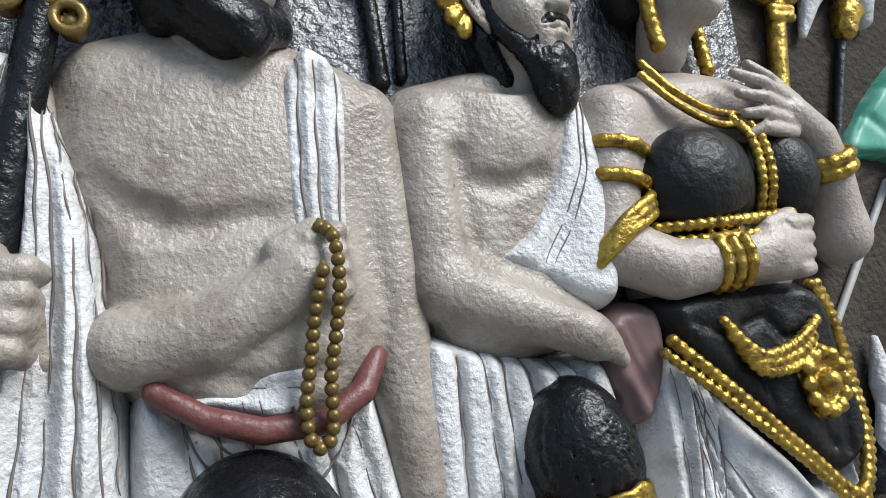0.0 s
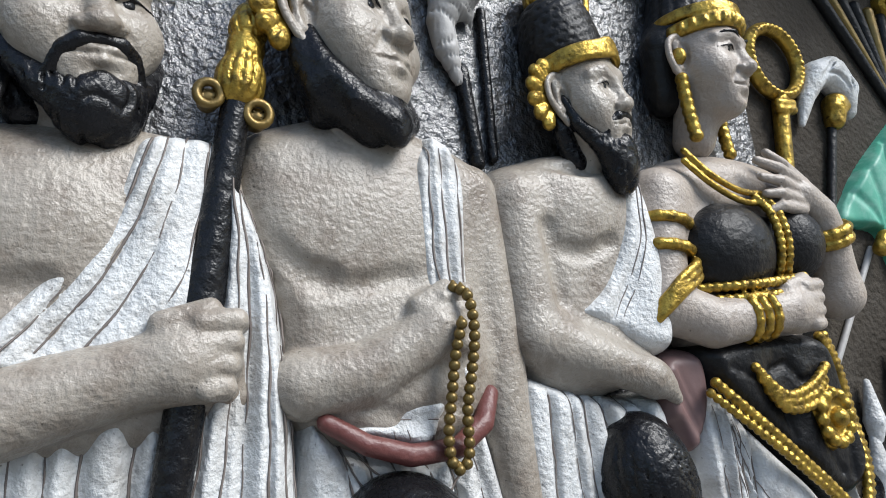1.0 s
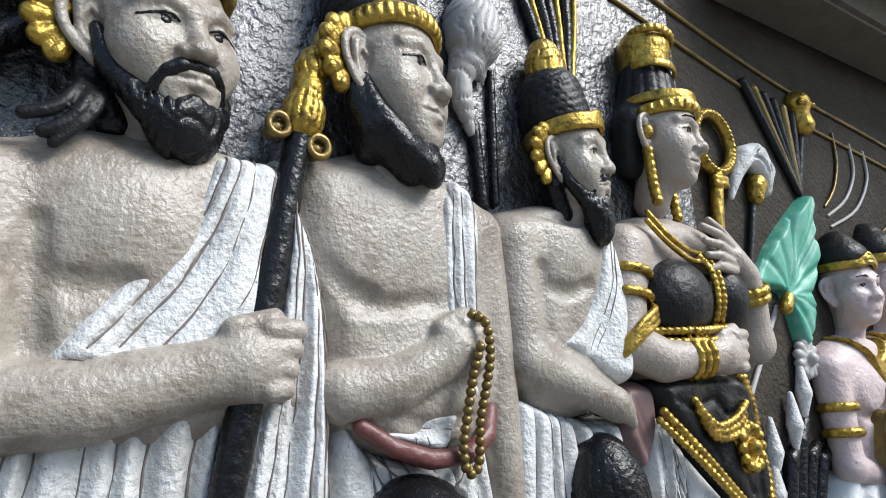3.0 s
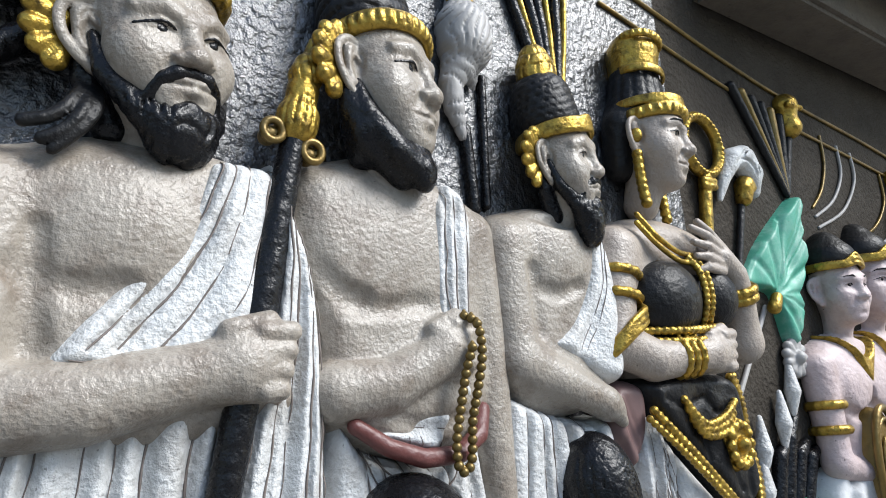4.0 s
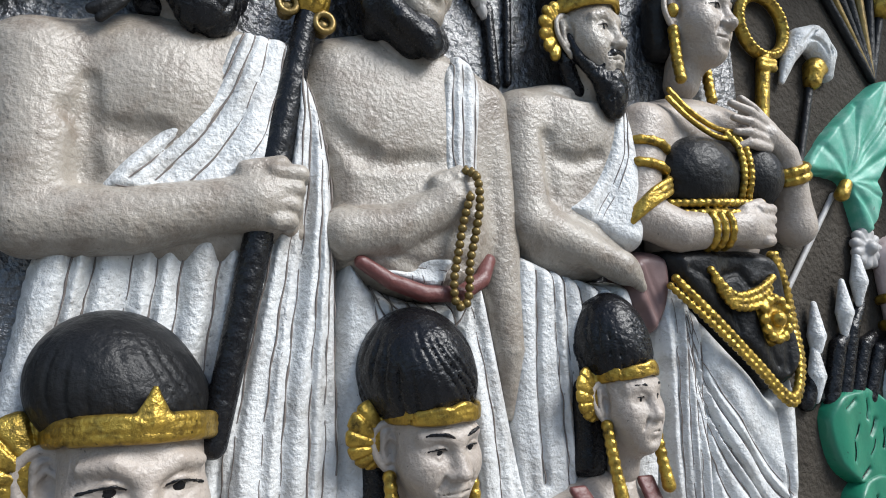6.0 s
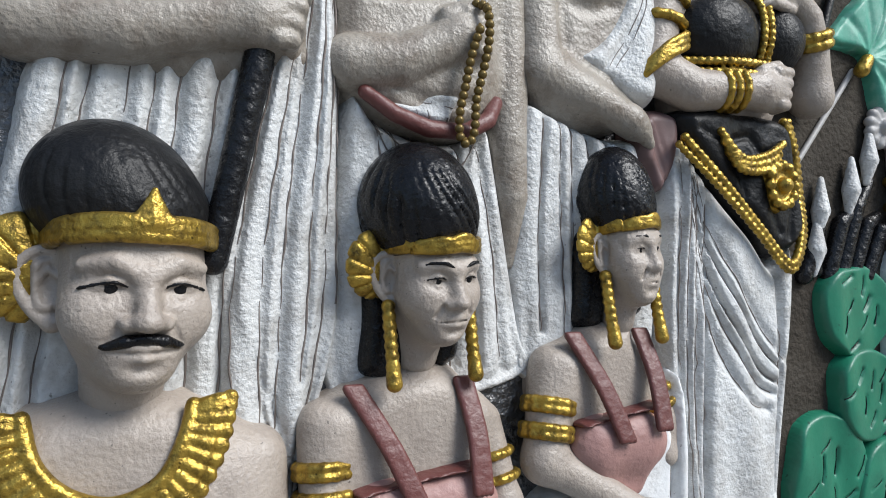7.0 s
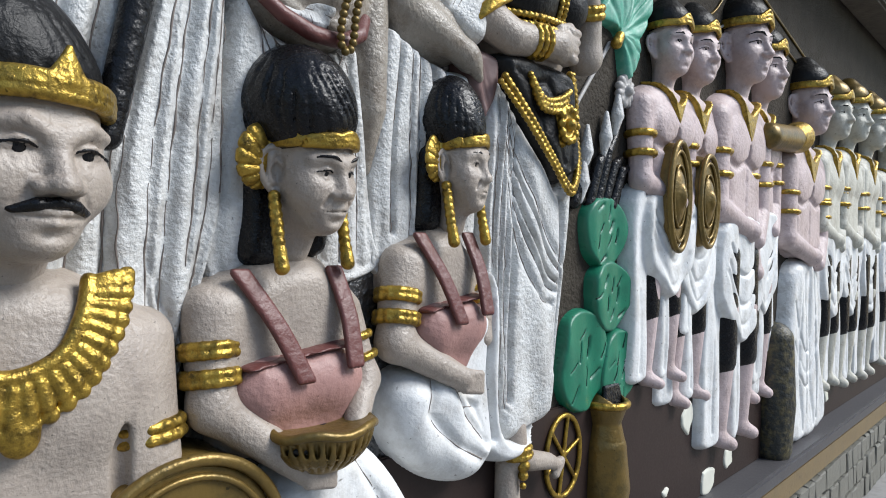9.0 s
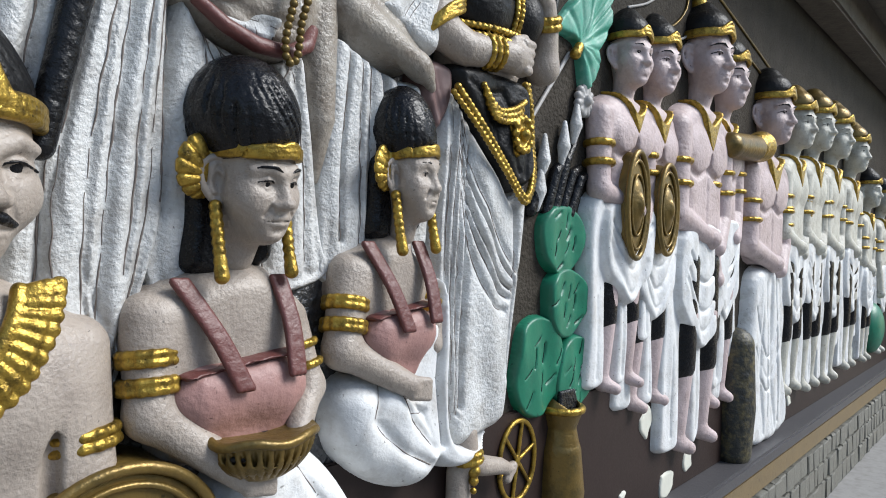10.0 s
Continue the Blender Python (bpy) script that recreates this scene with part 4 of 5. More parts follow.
    for dz in (0.0, 0.02, 0.04):
        chain(gd, [(0.285 + dz * 0.5, -0.068, 1.985 - dz), (0.335, -0.074, 1.935 - dz * 0.6), (0.40, -0.076, 1.945 - dz * 0.8), (0.455 - dz * 0.4, -0.07, 1.975 - dz)], 0.009, 0.014)
    gd.pillow([(0.385, 1.93), (0.44, 1.945), (0.49, 1.92), (0.485, 1.86), (0.445, 1.815), (0.40, 1.85)], 0.108, 0.03)
    for i in range(12):
        t = i * math.pi / 6
        gd.ball((0.44 + 0.034 * math.cos(t), -0.078, 1.885 + 0.042 * math.sin(t)), 0.011, 0.003)
    gd.ball((0.44, -0.082, 1.885), 0.017, 0.004)
    cl.pillow([(0.185, 1.96), (0.21, 1.975), (0.30, 1.89), (0.39, 1.80), (0.472, 1.725), (0.53, 1.79), (0.515, 1.5), (0.47, 1.18), (0.44, 1.12), (0.33, 1.09), (0.24, 1.10), (0.21, 1.25), (0.19, 1.6)], 0.076, 0.045,
              folds=between([(0.195, 1.95), (0.20, 1.6), (0.225, 1.15)], [(0.30, 1.89), (0.285, 1.5), (0.27, 1.2)], 4) +
              between([(0.24, 1.93), (0.31, 1.80), (0.44, 1.62), (0.50, 1.55)], [(0.23, 1.85), (0.28, 1.55), (0.36, 1.42), (0.42, 1.40)], 5) + [np.array([(0.47, 1.70), (0.475, 1.5), (0.45, 1.25)])],
              fold=0.012, fold_width=0.006)
    return build("carved_queen", [fc, sk, cl, dk, gd, pl, ey], label="painted relief queen in tall gold crown, dark corset and white skirt", category="statue", group=FIG)


# ---------------------------------------------------------------- the lower row
def warrior():
    sk, hr, gd, bl = Solid(SKIN_FAIR), Solid(HAIR), Solid(GOLD, 0.003), Solid(BLACK, 0.003)
    fc = Solid(SKIN_FAIR, 0.0026)
    m = head_at((-0.764, -0.026, 1.675), 13.0, 1.001, 2.8, 1.2, 1.115, 1.051)
    face(fc, m, eyes=bl, stern=0.004, neck=0.15, brows=False)
    bl.at = m
    for x in (-1, 1):
        bl.limb([(0, -0.1105, -0.055, 0.0065), (x * 0.020, -0.106, -0.0585, 0.0085), (x * 0.038, -0.094, -0.066, 0.0055), (x * 0.050, -0.084, -0.064, 0.002)], 0.004, local=True)
        bl.limb([(x * 0.006, -0.1075, 0.0335, 0.0010), (x * 0.034, -0.108, 0.0425, 0.0018), (x * 0.066, -0.084, 0.037, 0.0008)], 0.001, local=True)
    hr.at = m
    dome(hr, [(0.100, 0.094, 0.110, 0.070, 0.0), (0.130, 0.088, 0.098, 0.082, -0.022), (0.150, 0.074, 0.082, 0.075, -0.034)], 0.05)
    combed(hr, 0.07, 0.22, 30, 0.0035, 16.0, 1.0)
    head_band(gd, m, 0.074, (0.091, 0.112), 0.016, -0.003, 0, droop=0.016)
    gd.at = m
    for x in (-0.018, -0.009, 0.0, 0.009, 0.018):
        gd.cap((x, -0.118 + abs(x) * 0.3, 0.088), (x * 0.10, -0.112, 0.133 - abs(x) * 0.2), 0.0065, 0.0022, 0.003, local=True)
    ear_wing(gd, m, -1, 1.15, solid=True)
    sk.pillow([(-1.03, 1.36), (-1.0, 1.45), (-0.93, 1.50), (-0.84, 1.535), (-0.71, 1.535), (-0.62, 1.495), (-0.565, 1.43), (-0.545, 1.30), (-0.58, 1.1), (-0.62, 0.95), (-0.98, 0.95)], 0.095, 0.075)
    sk.ball((-0.69, -0.045, 1.36), (0.075, 0.035, 0.07), 0.05)
    sk.limb([(-0.595, 0.0, 1.42, 0.052), (-0.585, -0.01, 1.29, 0.048), (-0.58, -0.03, 1.20, 0.045)], 0.03)
    sk.cap((-0.640, -0.058, 1.385), (-0.634, -0.052, 1.17), 0.011, 0.012, 0.016, -1)
    arm_band(gd, (-0.59, -0.005, 1.34), (-0.583, -0.015, 1.25), 0.62, 0.052, 0.009, 2, 0.018)
    # wide collar of gold plates
    n = 27
    inner = [(-0.885, -0.055, 1.51), (-0.868, -0.07, 1.455), (-0.83, -0.078, 1.415), (-0.775, -0.082, 1.398), (-0.72, -0.08, 1.42), (-0.692, -0.072, 1.47), (-0.680, -0.055, 1.515)]
    gd.tube(inner, 0.011)
    pts = spline(inner, 8, False)
    seg = np.linspace(0, len(pts) - 1, n)
    for i in seg:
        p = np.array([np.interp(i, range(len(pts)), pts[:, j]) for j in range(3)])
        out = np.array([p[0] + 0.775, 0, p[2] - 1.50])
        out /= np.linalg.norm(out)
        low = max(0, 1 - abs(p[0] + 0.775) / 0.07) * 0.018
        gd.cap(p + out * 0.014 + (0, -0.004, 0), p + out * (0.034 + low) + (0, -0.004, 0), 0.0085, 0.0105, 0.003)
        gd.ball(p + out * (0.049 + low) + (0, -0.003, 0), (0.0115, 0.008, 0.0115), 0.003)
    gd.ball((-0.765, -0.082, 1.325), (0.024, 0.014, 0.028), 0.006)
    return build("carved_warrior", [fc, sk, hr, gd, bl], label="painted relief warrior with moustache, gold collar and black cap", category="statue", group=FIG)


def maiden(cx, cz, s, yaw, nod, wide, deep, bun, top_z, dx_l, dx_r, elbow, hand, far_elbow, far_hand):
    """A kneeling woman with a tall bun, red straps and gold arm rings."""
    sk, hr, gd, rd, ro, bl, cl = Solid(SKIN_FAIR), Solid(BLACK), Solid(GOLD, 0.003), Solid(RED), Solid(ROSE), Solid(BLACK, 0.0025), Solid(WHITE_CLEAN, crease=CREASE)
    fc = Solid(SKIN_FAIR, 0.0024)
    m = head_at((cx, -0.034, cz), yaw, s, nod, -2.6, wide, deep)
    face(fc, m, eyes=bl, neck=0.17)
    hr.at = m
    dome(hr, bun, 0.06)
    combed(hr, 0.06, 0.25, 27, 0.0085, 15.0, 10 * s)
    # hair that falls behind the ear to the shoulder
    hr.pillow([(cx - 0.105 * s, cz + 0.10 * s), (cx - 0.135 * s, cz + 0.02 * s), (cx - 0.130 * s, cz - 0.10 * s), (cx - 0.125 * s, top_z + 0.03), (cx - 0.03 * s, top_z + 0.03), (cx - 0.03 * s, cz)], 0.056, 0.03)
    hr.pillow([(cx + 0.05 * s, cz), (cx + 0.095 * s, cz - 0.03 * s), (cx + 0.105 * s, cz - 0.12 * s), (cx + 0.09 * s, top_z + 0.045), (cx + 0.03 * s, top_z + 0.045)], 0.056, 0.03)
    head_band(gd, m, 0.068, (0.092, 0.114), 0.014, 0.010, 0, droop=0.012, wavy=0.003)
    ear_wing(gd, m, -1, 1.12, solid=True)
    gd.at = m
    for x in (-1, 1):
        p = m @ Vector((x * 0.092, -0.014, -0.055))
        p.y = min(p.y, -0.045)
        chain(gd, [tuple(p), (p.x + 0.002, p.y - 0.01, p.z - 0.06), (p.x + 0.004, p.y - 0.02, p.z - 0.115)], 0.0115, 0.0155)
        gd.cap((p.x + 0.003, p.y - 0.018, p.z - 0.09), (p.x + 0.004, p.y - 0.022, p.z - 0.118), 0.009, 0.013, 0.004)
    l, r = cx + dx_l, cx + dx_r
    sk.pillow([(l, top_z - 0.10), (l + 0.012, top_z - 0.025), (l + 0.06, top_z + 0.012), (cx - 0.03, top_z + 0.045), (cx + 0.05, top_z + 0.045), (r - 0.05, top_z + 0.012), (r, top_z - 0.04), (r - 0.02, top_z - 0.17), (r - 0.04, top_z - 0.30), (l + 0.07, top_z - 0.30), (l + 0.05, top_z - 0.18)], 0.080, 0.06)
    w = r - l
    ro.pillow([(l + 0.22 * w, top_z - 0.135), (l + 0.5 * w, top_z - 0.118), (l + 0.80 * w, top_z - 0.110), (r - 0.03, top_z - 0.18), (r - 0.05, top_z - 0.285), (l + 0.5 * w, top_z - 0.305), (l + 0.27 * w, top_z - 0.27)], 0.094, 0.04)
    for x in (0.40, 0.74):
        ro.ball((l + x * w, -0.046, top_z - 0.180), (0.22 * w, 0.042, 0.055), 0.035)
    rd.pillow([(l + 0.21 * w, top_z - 0.132), (l + 0.38 * w, top_z - 0.124), (l + 0.6 * w, top_z - 0.114), (l + 0.86 * w, top_z - 0.106), (l + 0.86 * w, top_z - 0.126), (l + 0.6 * w, top_z - 0.134), (l + 0.38 * w, top_z - 0.144), (l + 0.22 * w, top_z - 0.150)], 0.112, 0.012)
    for a, b in (((0.22, 0.016), (0.50, -0.165)), ((0.78, 0.020), (0.81, -0.150))):
        p0, p1 = (l + a[0] * w, -0.040, top_z + a[1]), (l + b[0] * w, -0.098, top_z + b[1])
        mid = ((p0[0] * 0.5 + p1[0] * 0.5) + 0.006, -0.074, (p0[2] + p1[2]) / 2)
        for off in (-0.012, -0.004, 0.004, 0.012):
            rd.tube([(p0[0] + off, p0[1], p0[2]), (mid[0] + off, mid[1], mid[2]), (p1[0] + off, p1[1], p1[2])], 0.0065, 0.004, 5)
    sh = (l + 0.035, -0.005, top_z - 0.045)
    sk.limb([(*sh, 0.043), (*elbow, 0.038)], 0.03)
    sk.limb([(*elbow, 0.038), (*[elbow[i] * 0.4 + hand[i] * 0.6 for i in range(3)], 0.031), (*hand, 0.026)], 0.02)
    sh2 = (r - 0.02, 0.0, top_z - 0.06)
    sk.limb([(*sh2, 0.034), (*far_elbow, 0.030)], 0.03)
    sk.limb([(*far_elbow, 0.030), (*far_hand, 0.024)], 0.02)
    for f in (0.42, 0.70):
        arm_band(gd, sh, elbow, f, 0.043, 0.0085, 2, 0.013)
        arm_band(gd, sh2, far_elbow, f, 0.034, 0.008, 1)
    for i in range(4):
        d = Vector(far_hand) - Vector(elbow)
        sk.limb([(hand[0], hand[1] - 0.01, hand[2] + 0.012 - 0.011 * i, 0.011), (hand[0] + 0.045, hand[1] - 0.015, hand[2] + 0.006 - 0.012 * i, 0.009)], 0.004)
    return sk, hr, gd, rd, ro, bl, cl, fc


def first_maiden():
    parts = maiden(-0.330, 1.695, 0.784, 13.0, 8.2, 1.018, 1.094, [(0.105, 0.104, 0.120, 0.085, -0.006), (0.150, 0.097, 0.106, 0.085, -0.014), (0.186, 0.078, 0.084, 0.080, -0.016)],
                   1.505, -0.192, 0.141, (-0.487, -0.03, 1.305), (-0.345, -0.085, 1.185), (-0.180, -0.03, 1.31), (-0.235, -0.08, 1.245))
    parts[6].pillow([(-0.38, 1.16), (-0.24, 1.21), (-0.15, 1.17), (-0.06, 1.06), (0.03, 0.90), (-0.1, 0.80), (-0.40, 0.80), (-0.50, 0.95)], 0.10, 0.06, folds=[np.array([(-0.22, 1.17), (-0.12, 1.02), (-0.05, 0.88)])])
    return build("carved_maiden", parts, label="painted relief woman with tall black bun holding a bowl", category="statue", group=FIG)


def second_maiden():
    parts = maiden(0.067, 1.739, 0.717, 15.0, -0.0, 0.909, 0.874, [(0.105, 0.102, 0.114, 0.080, 0.0), (0.155, 0.086, 0.092, 0.085, -0.006), (0.195, 0.062, 0.066, 0.072, -0.010)],
                   1.575, -0.171, 0.094, (-0.100, -0.03, 1.372), (0.055, -0.075, 1.285), (0.170, -0.02, 1.42), (0.16, -0.04, 1.36))
    cl, sk, gd = parts[6], parts[0], parts[2]
    cl.pillow([(-0.115, 1.26), (-0.07, 1.31), (0.02, 1.305), (0.09, 1.27), (0.17, 1.18), (0.22, 1.10), (0.17, 1.05), (0.10, 1.03), (0.0, 1.07), (-0.09, 1.15)], 0.105, 0.07,
              folds=[np.array([(0.0, 1.30), (-0.03, 1.22), (0.05, 1.14), (0.14, 1.09)]), np.array([(0.06, 1.27), (0.08, 1.20), (0.16, 1.12)])], fold=0.008)
    cl.pillow([(0.02, 1.315), (0.08, 1.36), (0.15, 1.43), (0.20, 1.52), (0.215, 1.40), (0.22, 1.25), (0.25, 1.12), (0.36, 1.10), (0.42, 1.13), (0.33, 1.05), (0.20, 1.06), (0.10, 1.20)], 0.090, 0.03,
              folds=[np.array([(0.06, 1.28), (0.09, 1.285)]), np.array([(0.055, 1.25), (0.11, 1.245)]), np.array([(0.06, 1.22), (0.12, 1.21)]), np.array([(0.17, 1.44), (0.17, 1.28), (0.2, 1.12)])], fold=0.012)
    sk.limb([(0.31, -0.02, 1.12, 0.032), (0.315, -0.03, 1.05, 0.028), (0.36, -0.035, 1.03, 0.027), (0.44, -0.035, 1.01, 0.022), (0.50, -0.03, 0.985, 0.014)], 0.015)
    for i in range(4):
        sk.ball((0.50 - 0.008 * i, -0.035, 0.985 - 0.010 * i + 0.012), 0.013, 0.005)
    sk.limb([(0.30, -0.01, 1.02, 0.03), (0.31, -0.01, 0.85, 0.035)], 0.02)
    arm_band(gd, (0.312, -0.025, 1.09), (0.318, -0.03, 1.03), 0.5, 0.033, 0.009, 2, 0.016)
    for i in range(3):
        gd.ball((0.315, -0.05, 1.03 - i * 0.025), 0.017 - 0.004 * i, 0.004)
    return build("carved_maiden", parts, label="painted relief woman in rose top kneeling in white skirt", category="statue", group=FIG)


first_king(), second_king(), third_man(), queen(), warrior(), first_maiden(), second_maiden()


# ---------------------------------------------------------------- things held and carried, each carved on the wall
def empty(name, at, label, category, group="", kind=""):
    ob = new(name)
    ob.location = at
    return tagged(ob, label, category, group, kind)


def under(ob, parent):
    ob.parent = parent
    ob.matrix_parent_inverse = Matrix.Translation(parent.location).inverted()
    return ob


def royal_staff():
    ob = empty("staff", (-0.60, -0.02, 1.6), "black staff with a gold bell-shaped finial and two rings", "staff")
    top, bot = Vector((-0.521, -0.050, 2.425)), Vector((-0.658, -0.046, 1.715))
    s = Solid(BLACK, 0.0035)
    s.limb([(*top, 0.018), (*top.lerp(bot, 0.42), 0.026), (*top.lerp(bot, 0.47), 0.023), (*bot, 0.021)], 0.004)
    under(build("shaft", [s]), ob)
    g = Solid(GOLD, 0.0028)
    d = (top - bot).normalized()
    g.limb([(*(top + d * t), r) for t, r in ((0.0, 0.033), (0.014, 0.033), (0.034, 0.026), (0.048, 0.022))], 0.002)
    g.limb([(*(top + d * t), r) for t, r in ((0.052, 0.025), (0.062, 0.025))], 0.002)
    g.limb([(*(top + d * t), r) for t, r in ((0.070, 0.022), (0.086, 0.027), (0.104, 0.022), (0.118, 0.012), (0.152, 0.006))], 0.002)

    def flutes(X, Y, Z):
        t = (X - top.x) * d.x + (Y - top.y) * d.y + (Z - top.z) * d.z
        a = np.arctan2(X - top.x - t * d.x, top.y + t * d.y - Y)
        bell = np.exp(-(np.sin(7 * a) / 0.30) ** 2) * (t < 0.044) * (t > -0.02)
        bud = np.exp(-(np.sin(4 * a + 60 * (t - 0.09)) / 0.22) ** 2) * (t > 0.068) * (t < 0.112)
        return 0.0045 * np.maximum(bell, bud)
    g.carve((top.x - 0.06, top.y - 0.06, top.z - 0.04), (top.x + 0.06, top.y + 0.06, top.z + 0.17), flutes)
    under(build("finial", [g], label="gold bell and bud finial"), ob)
    for c in ((-0.560, -0.050, 2.408), (-0.500, -0.050, 2.384)):
        r = Solid(OLIVE, 0.0028)
        ring = [(c[0] + 0.015 * math.cos(t), c[1] - 0.012, c[2] + 0.016 * math.sin(t)) for t in np.linspace(0, 2 * math.pi, 13)]
        r.tube(ring, 0.006, 0.002, 2)
        r.cap((c[0], c[1] + 0.006, c[2]), (c[0], c[1] + 0.016, c[2]), 0.015, 0.014, 0.002)
        under(build("ring", [r]), ob)


def bead_string():
    ob = empty("bead_string", (-0.265, -0.05, 1.91), "string of dark gold beads hanging from a closed hand", "beads")
    s = Solid(OLIVE, 0.0020)
    s.ball((0, 0, 0), 0.0078, 0.001)
    s.cap((0, 0, 0.004), (0, 0, 0.0082), 0.003, 0.003, 0.002)
    v, q = s.mesh()
    me = bpy.data.meshes.new("bead")
    me.from_pydata([tuple(x) for x in v], [], [tuple(int(i) for i in f) for f in q])
    me.materials.append(OLIVE)
    me.polygons.foreach_set("use_smooth", np.ones(len(q), bool))
    path = spline([(-0.262, -0.088, 2.140), (-0.252, -0.108, 2.125), (-0.250, -0.112, 2.08), (-0.256, -0.104, 2.03), (-0.265, -0.096, 1.98), (-0.266, -0.090, 1.93), (-0.276, -0.088, 1.908),
                   (-0.290, -0.088, 1.918), (-0.292, -0.090, 1.955), (-0.284, -0.094, 2.00), (-0.276, -0.102, 2.05), (-0.266, -0.110, 2.09)], 10, False)
    seg = np.r_[0, np.cumsum(np.linalg.norm(np.diff(path, axis=0), axis=1))]
    for d in np.arange(0, seg[-1], 0.0135):
        b = new("bead", me)
        b.matrix_basis = Matrix.Translation([np.interp(d, seg, path[:, i]) for i in range(3)])
        under(b, ob)


def gold_bowl():
    ob = empty("bowl", (-0.31, -0.09, 1.18), "carved gold bowl held in the woman's lap", "bowl")
    s = Solid(OLIVE, 0.003)
    s.ball((-0.312, -0.085, 1.252), (0.098, 0.075, 0.078), 0.005)
    s.ball((-0.312, -0.085, 1.362), (0.22, 0.2, 0.112), 0.003, -1)
    for i in range(17):
        a = radians(-95 + i * 12)
        s.cap((-0.312 + 0.099 * math.sin(a), -0.085 - 0.076 * math.cos(a), 1.245), (-0.312 + 0.055 * math.sin(a), -0.085 - 0.045 * math.cos(a), 1.188), 0.005, 0.003, 0.003, -1)
    under(build("body", [s]), ob)
    r = Solid(OLIVE, 0.003)
    ring = [(-0.312 + 0.097 * math.cos(t), -0.085 + 0.074 * math.sin(t), 1.256 + 0.004 * math.sin(5 * t)) for t in np.linspace(0, 2 * math.pi, 25)]
    r.tube(ring, 0.0085, 0.003, 2)
    under(build("rim", [r], label="worn dark gold rim"), ob)
    f = Solid(HAIR, 0.004)
    for i in range(14):
        a = i * 2.4
        f.ball((-0.312 + 0.016 * math.sqrt(i) * math.cos(a) * 1.2, -0.085 + 0.013 * math.sqrt(i) * math.sin(a), 1.238 + 0.005 * math.sin(i * 3)), (0.026, 0.024, 0.010), 0.008)
    under(build("filling", [f], label="dark lumpy filling"), ob)


def round_shield(c, rx, rz, y, boss=True, name_label="", group=""):
    ob = empty("shield", (c[0], y, c[1]), name_label, "shield", group)
    s = Solid(OLIVE, 0.004)
    circ = [(c[0] + rx * math.cos(t), c[1] + rz * math.sin(t)) for t in np.linspace(0, 2 * math.pi, 17)[:-1]]
    s.pillow(circ, WALL_Y - y, 0.02)
    if boss:
        s.ball((c[0], y, c[1]), (rx * 0.45, 0.018, rz * 0.42), 0.02)
        s.ball((c[0], y - 0.012, c[1]), (rx * 0.2, 0.016, rz * 0.2), 0.01)
    under(build("plate", [s]), ob)
    r = Solid(OLIVE if boss else GOLD, 0.004)
    for f, w in ((0.96, 0.010), (0.80, 0.006), (0.55, 0.005)):
        r.tube([(c[0] + f * rx * math.cos(t), y - 0.004, c[1] + f * rz * math.sin(t)) for t in np.linspace(0, 2 * math.pi, 25)], w, 0.003, 2)
    under(build("rim", [r]), ob)
    return ob


royal_staff(), bead_string(), gold_bowl()
round_shield((-0.545, 1.085), 0.165, 0.165, -0.075, True, "round tarnished gold shield with raised rings beside the warrior")


# ---------------------------------------------------------------- emblems and plants carved behind the figures
def ring_staff():
    ob = empty("ring_staff", (0.56, -0.01, 2.2), "gold staff ending in a beaded ring", "staff")
    s = Solid(GOLD, 0.003)
    s.cap((0.606, 0.012, 2.53), (0.565, 0.012, 2.30), 0.017, 0.016)
    for z in (2.515, 2.50):
        s.cap((0.583, 0.0, z), (0.623, 0.0, z), 0.010, 0.010, 0.004)
    under(build("shaft", [s]), ob)
    r = Solid(GOLD, 0.003)
    ring = [(0.612 + 0.074 * math.cos(t), 0.012, 2.617 + 0.080 * math.sin(t)) for t in np.linspace(0, 2 * math.pi, 21)]
    r.tube(ring, 0.014, 0.003, 2)
    chain(r, [(p[0], p[1] - 0.012, p[2]) for p in ring], 0.007, 0.013)
    under(build("ring", [r]), ob)


def whisk():
    ob = empty("whisk_emblem", (-0.152, 0.0, 2.68), "grey carved whisk with gold collar on the black wall", "emblem")
    s = Solid(GREY, 0.0032)
    s.limb([(-0.152, 0.012, 2.785, 0.028), (-0.152, 0.004, 2.725, 0.056), (-0.150, 0.002, 2.685, 0.056), (-0.166, 0.006, 2.640, 0.036), (-0.184, 0.010, 2.605, 0.024), (-0.178, 0.012, 2.555, 0.021), (-0.160, 0.016, 2.500, 0.009)], 0.02)
    s.limb([(-0.150, 0.012, 2.645, 0.026), (-0.128, 0.016, 2.628, 0.013), (-0.122, 0.02, 2.612, 0.006)], 0.014)

    def strands(X, Y, Z):
        mid = -0.152 - 0.022 * np.clip((2.68 - Z) / 0.06, 0, 1)
        half = 0.020 + 0.040 * np.exp(-((Z - 2.705) / 0.05) ** 2)
        u = (X - mid) / half * 3.4 + 0.8 * np.sin(32 * Z + 14 * X)
        return 0.0042 * np.exp(-(np.sin(math.pi * u) / 0.28) ** 2)
    s.carve((-0.25, -0.08, 2.48), (-0.06, 0.04, 2.80), strands)
    under(build("tuft", [s]), ob)
    g = Solid(GOLD, 0.003)
    for z, r in ((2.790, 0.034), (2.808, 0.030), (2.826, 0.035)):
        g.cap((-0.170, 0.004, z), (-0.134, 0.004, z), r * 0.42, r * 0.42, 0.003)
    g.cap((-0.152, 0.01, 2.83), (-0.150, 0.01, 2.90), 0.020, 0.014)
    under(build("collar", [g]), ob)


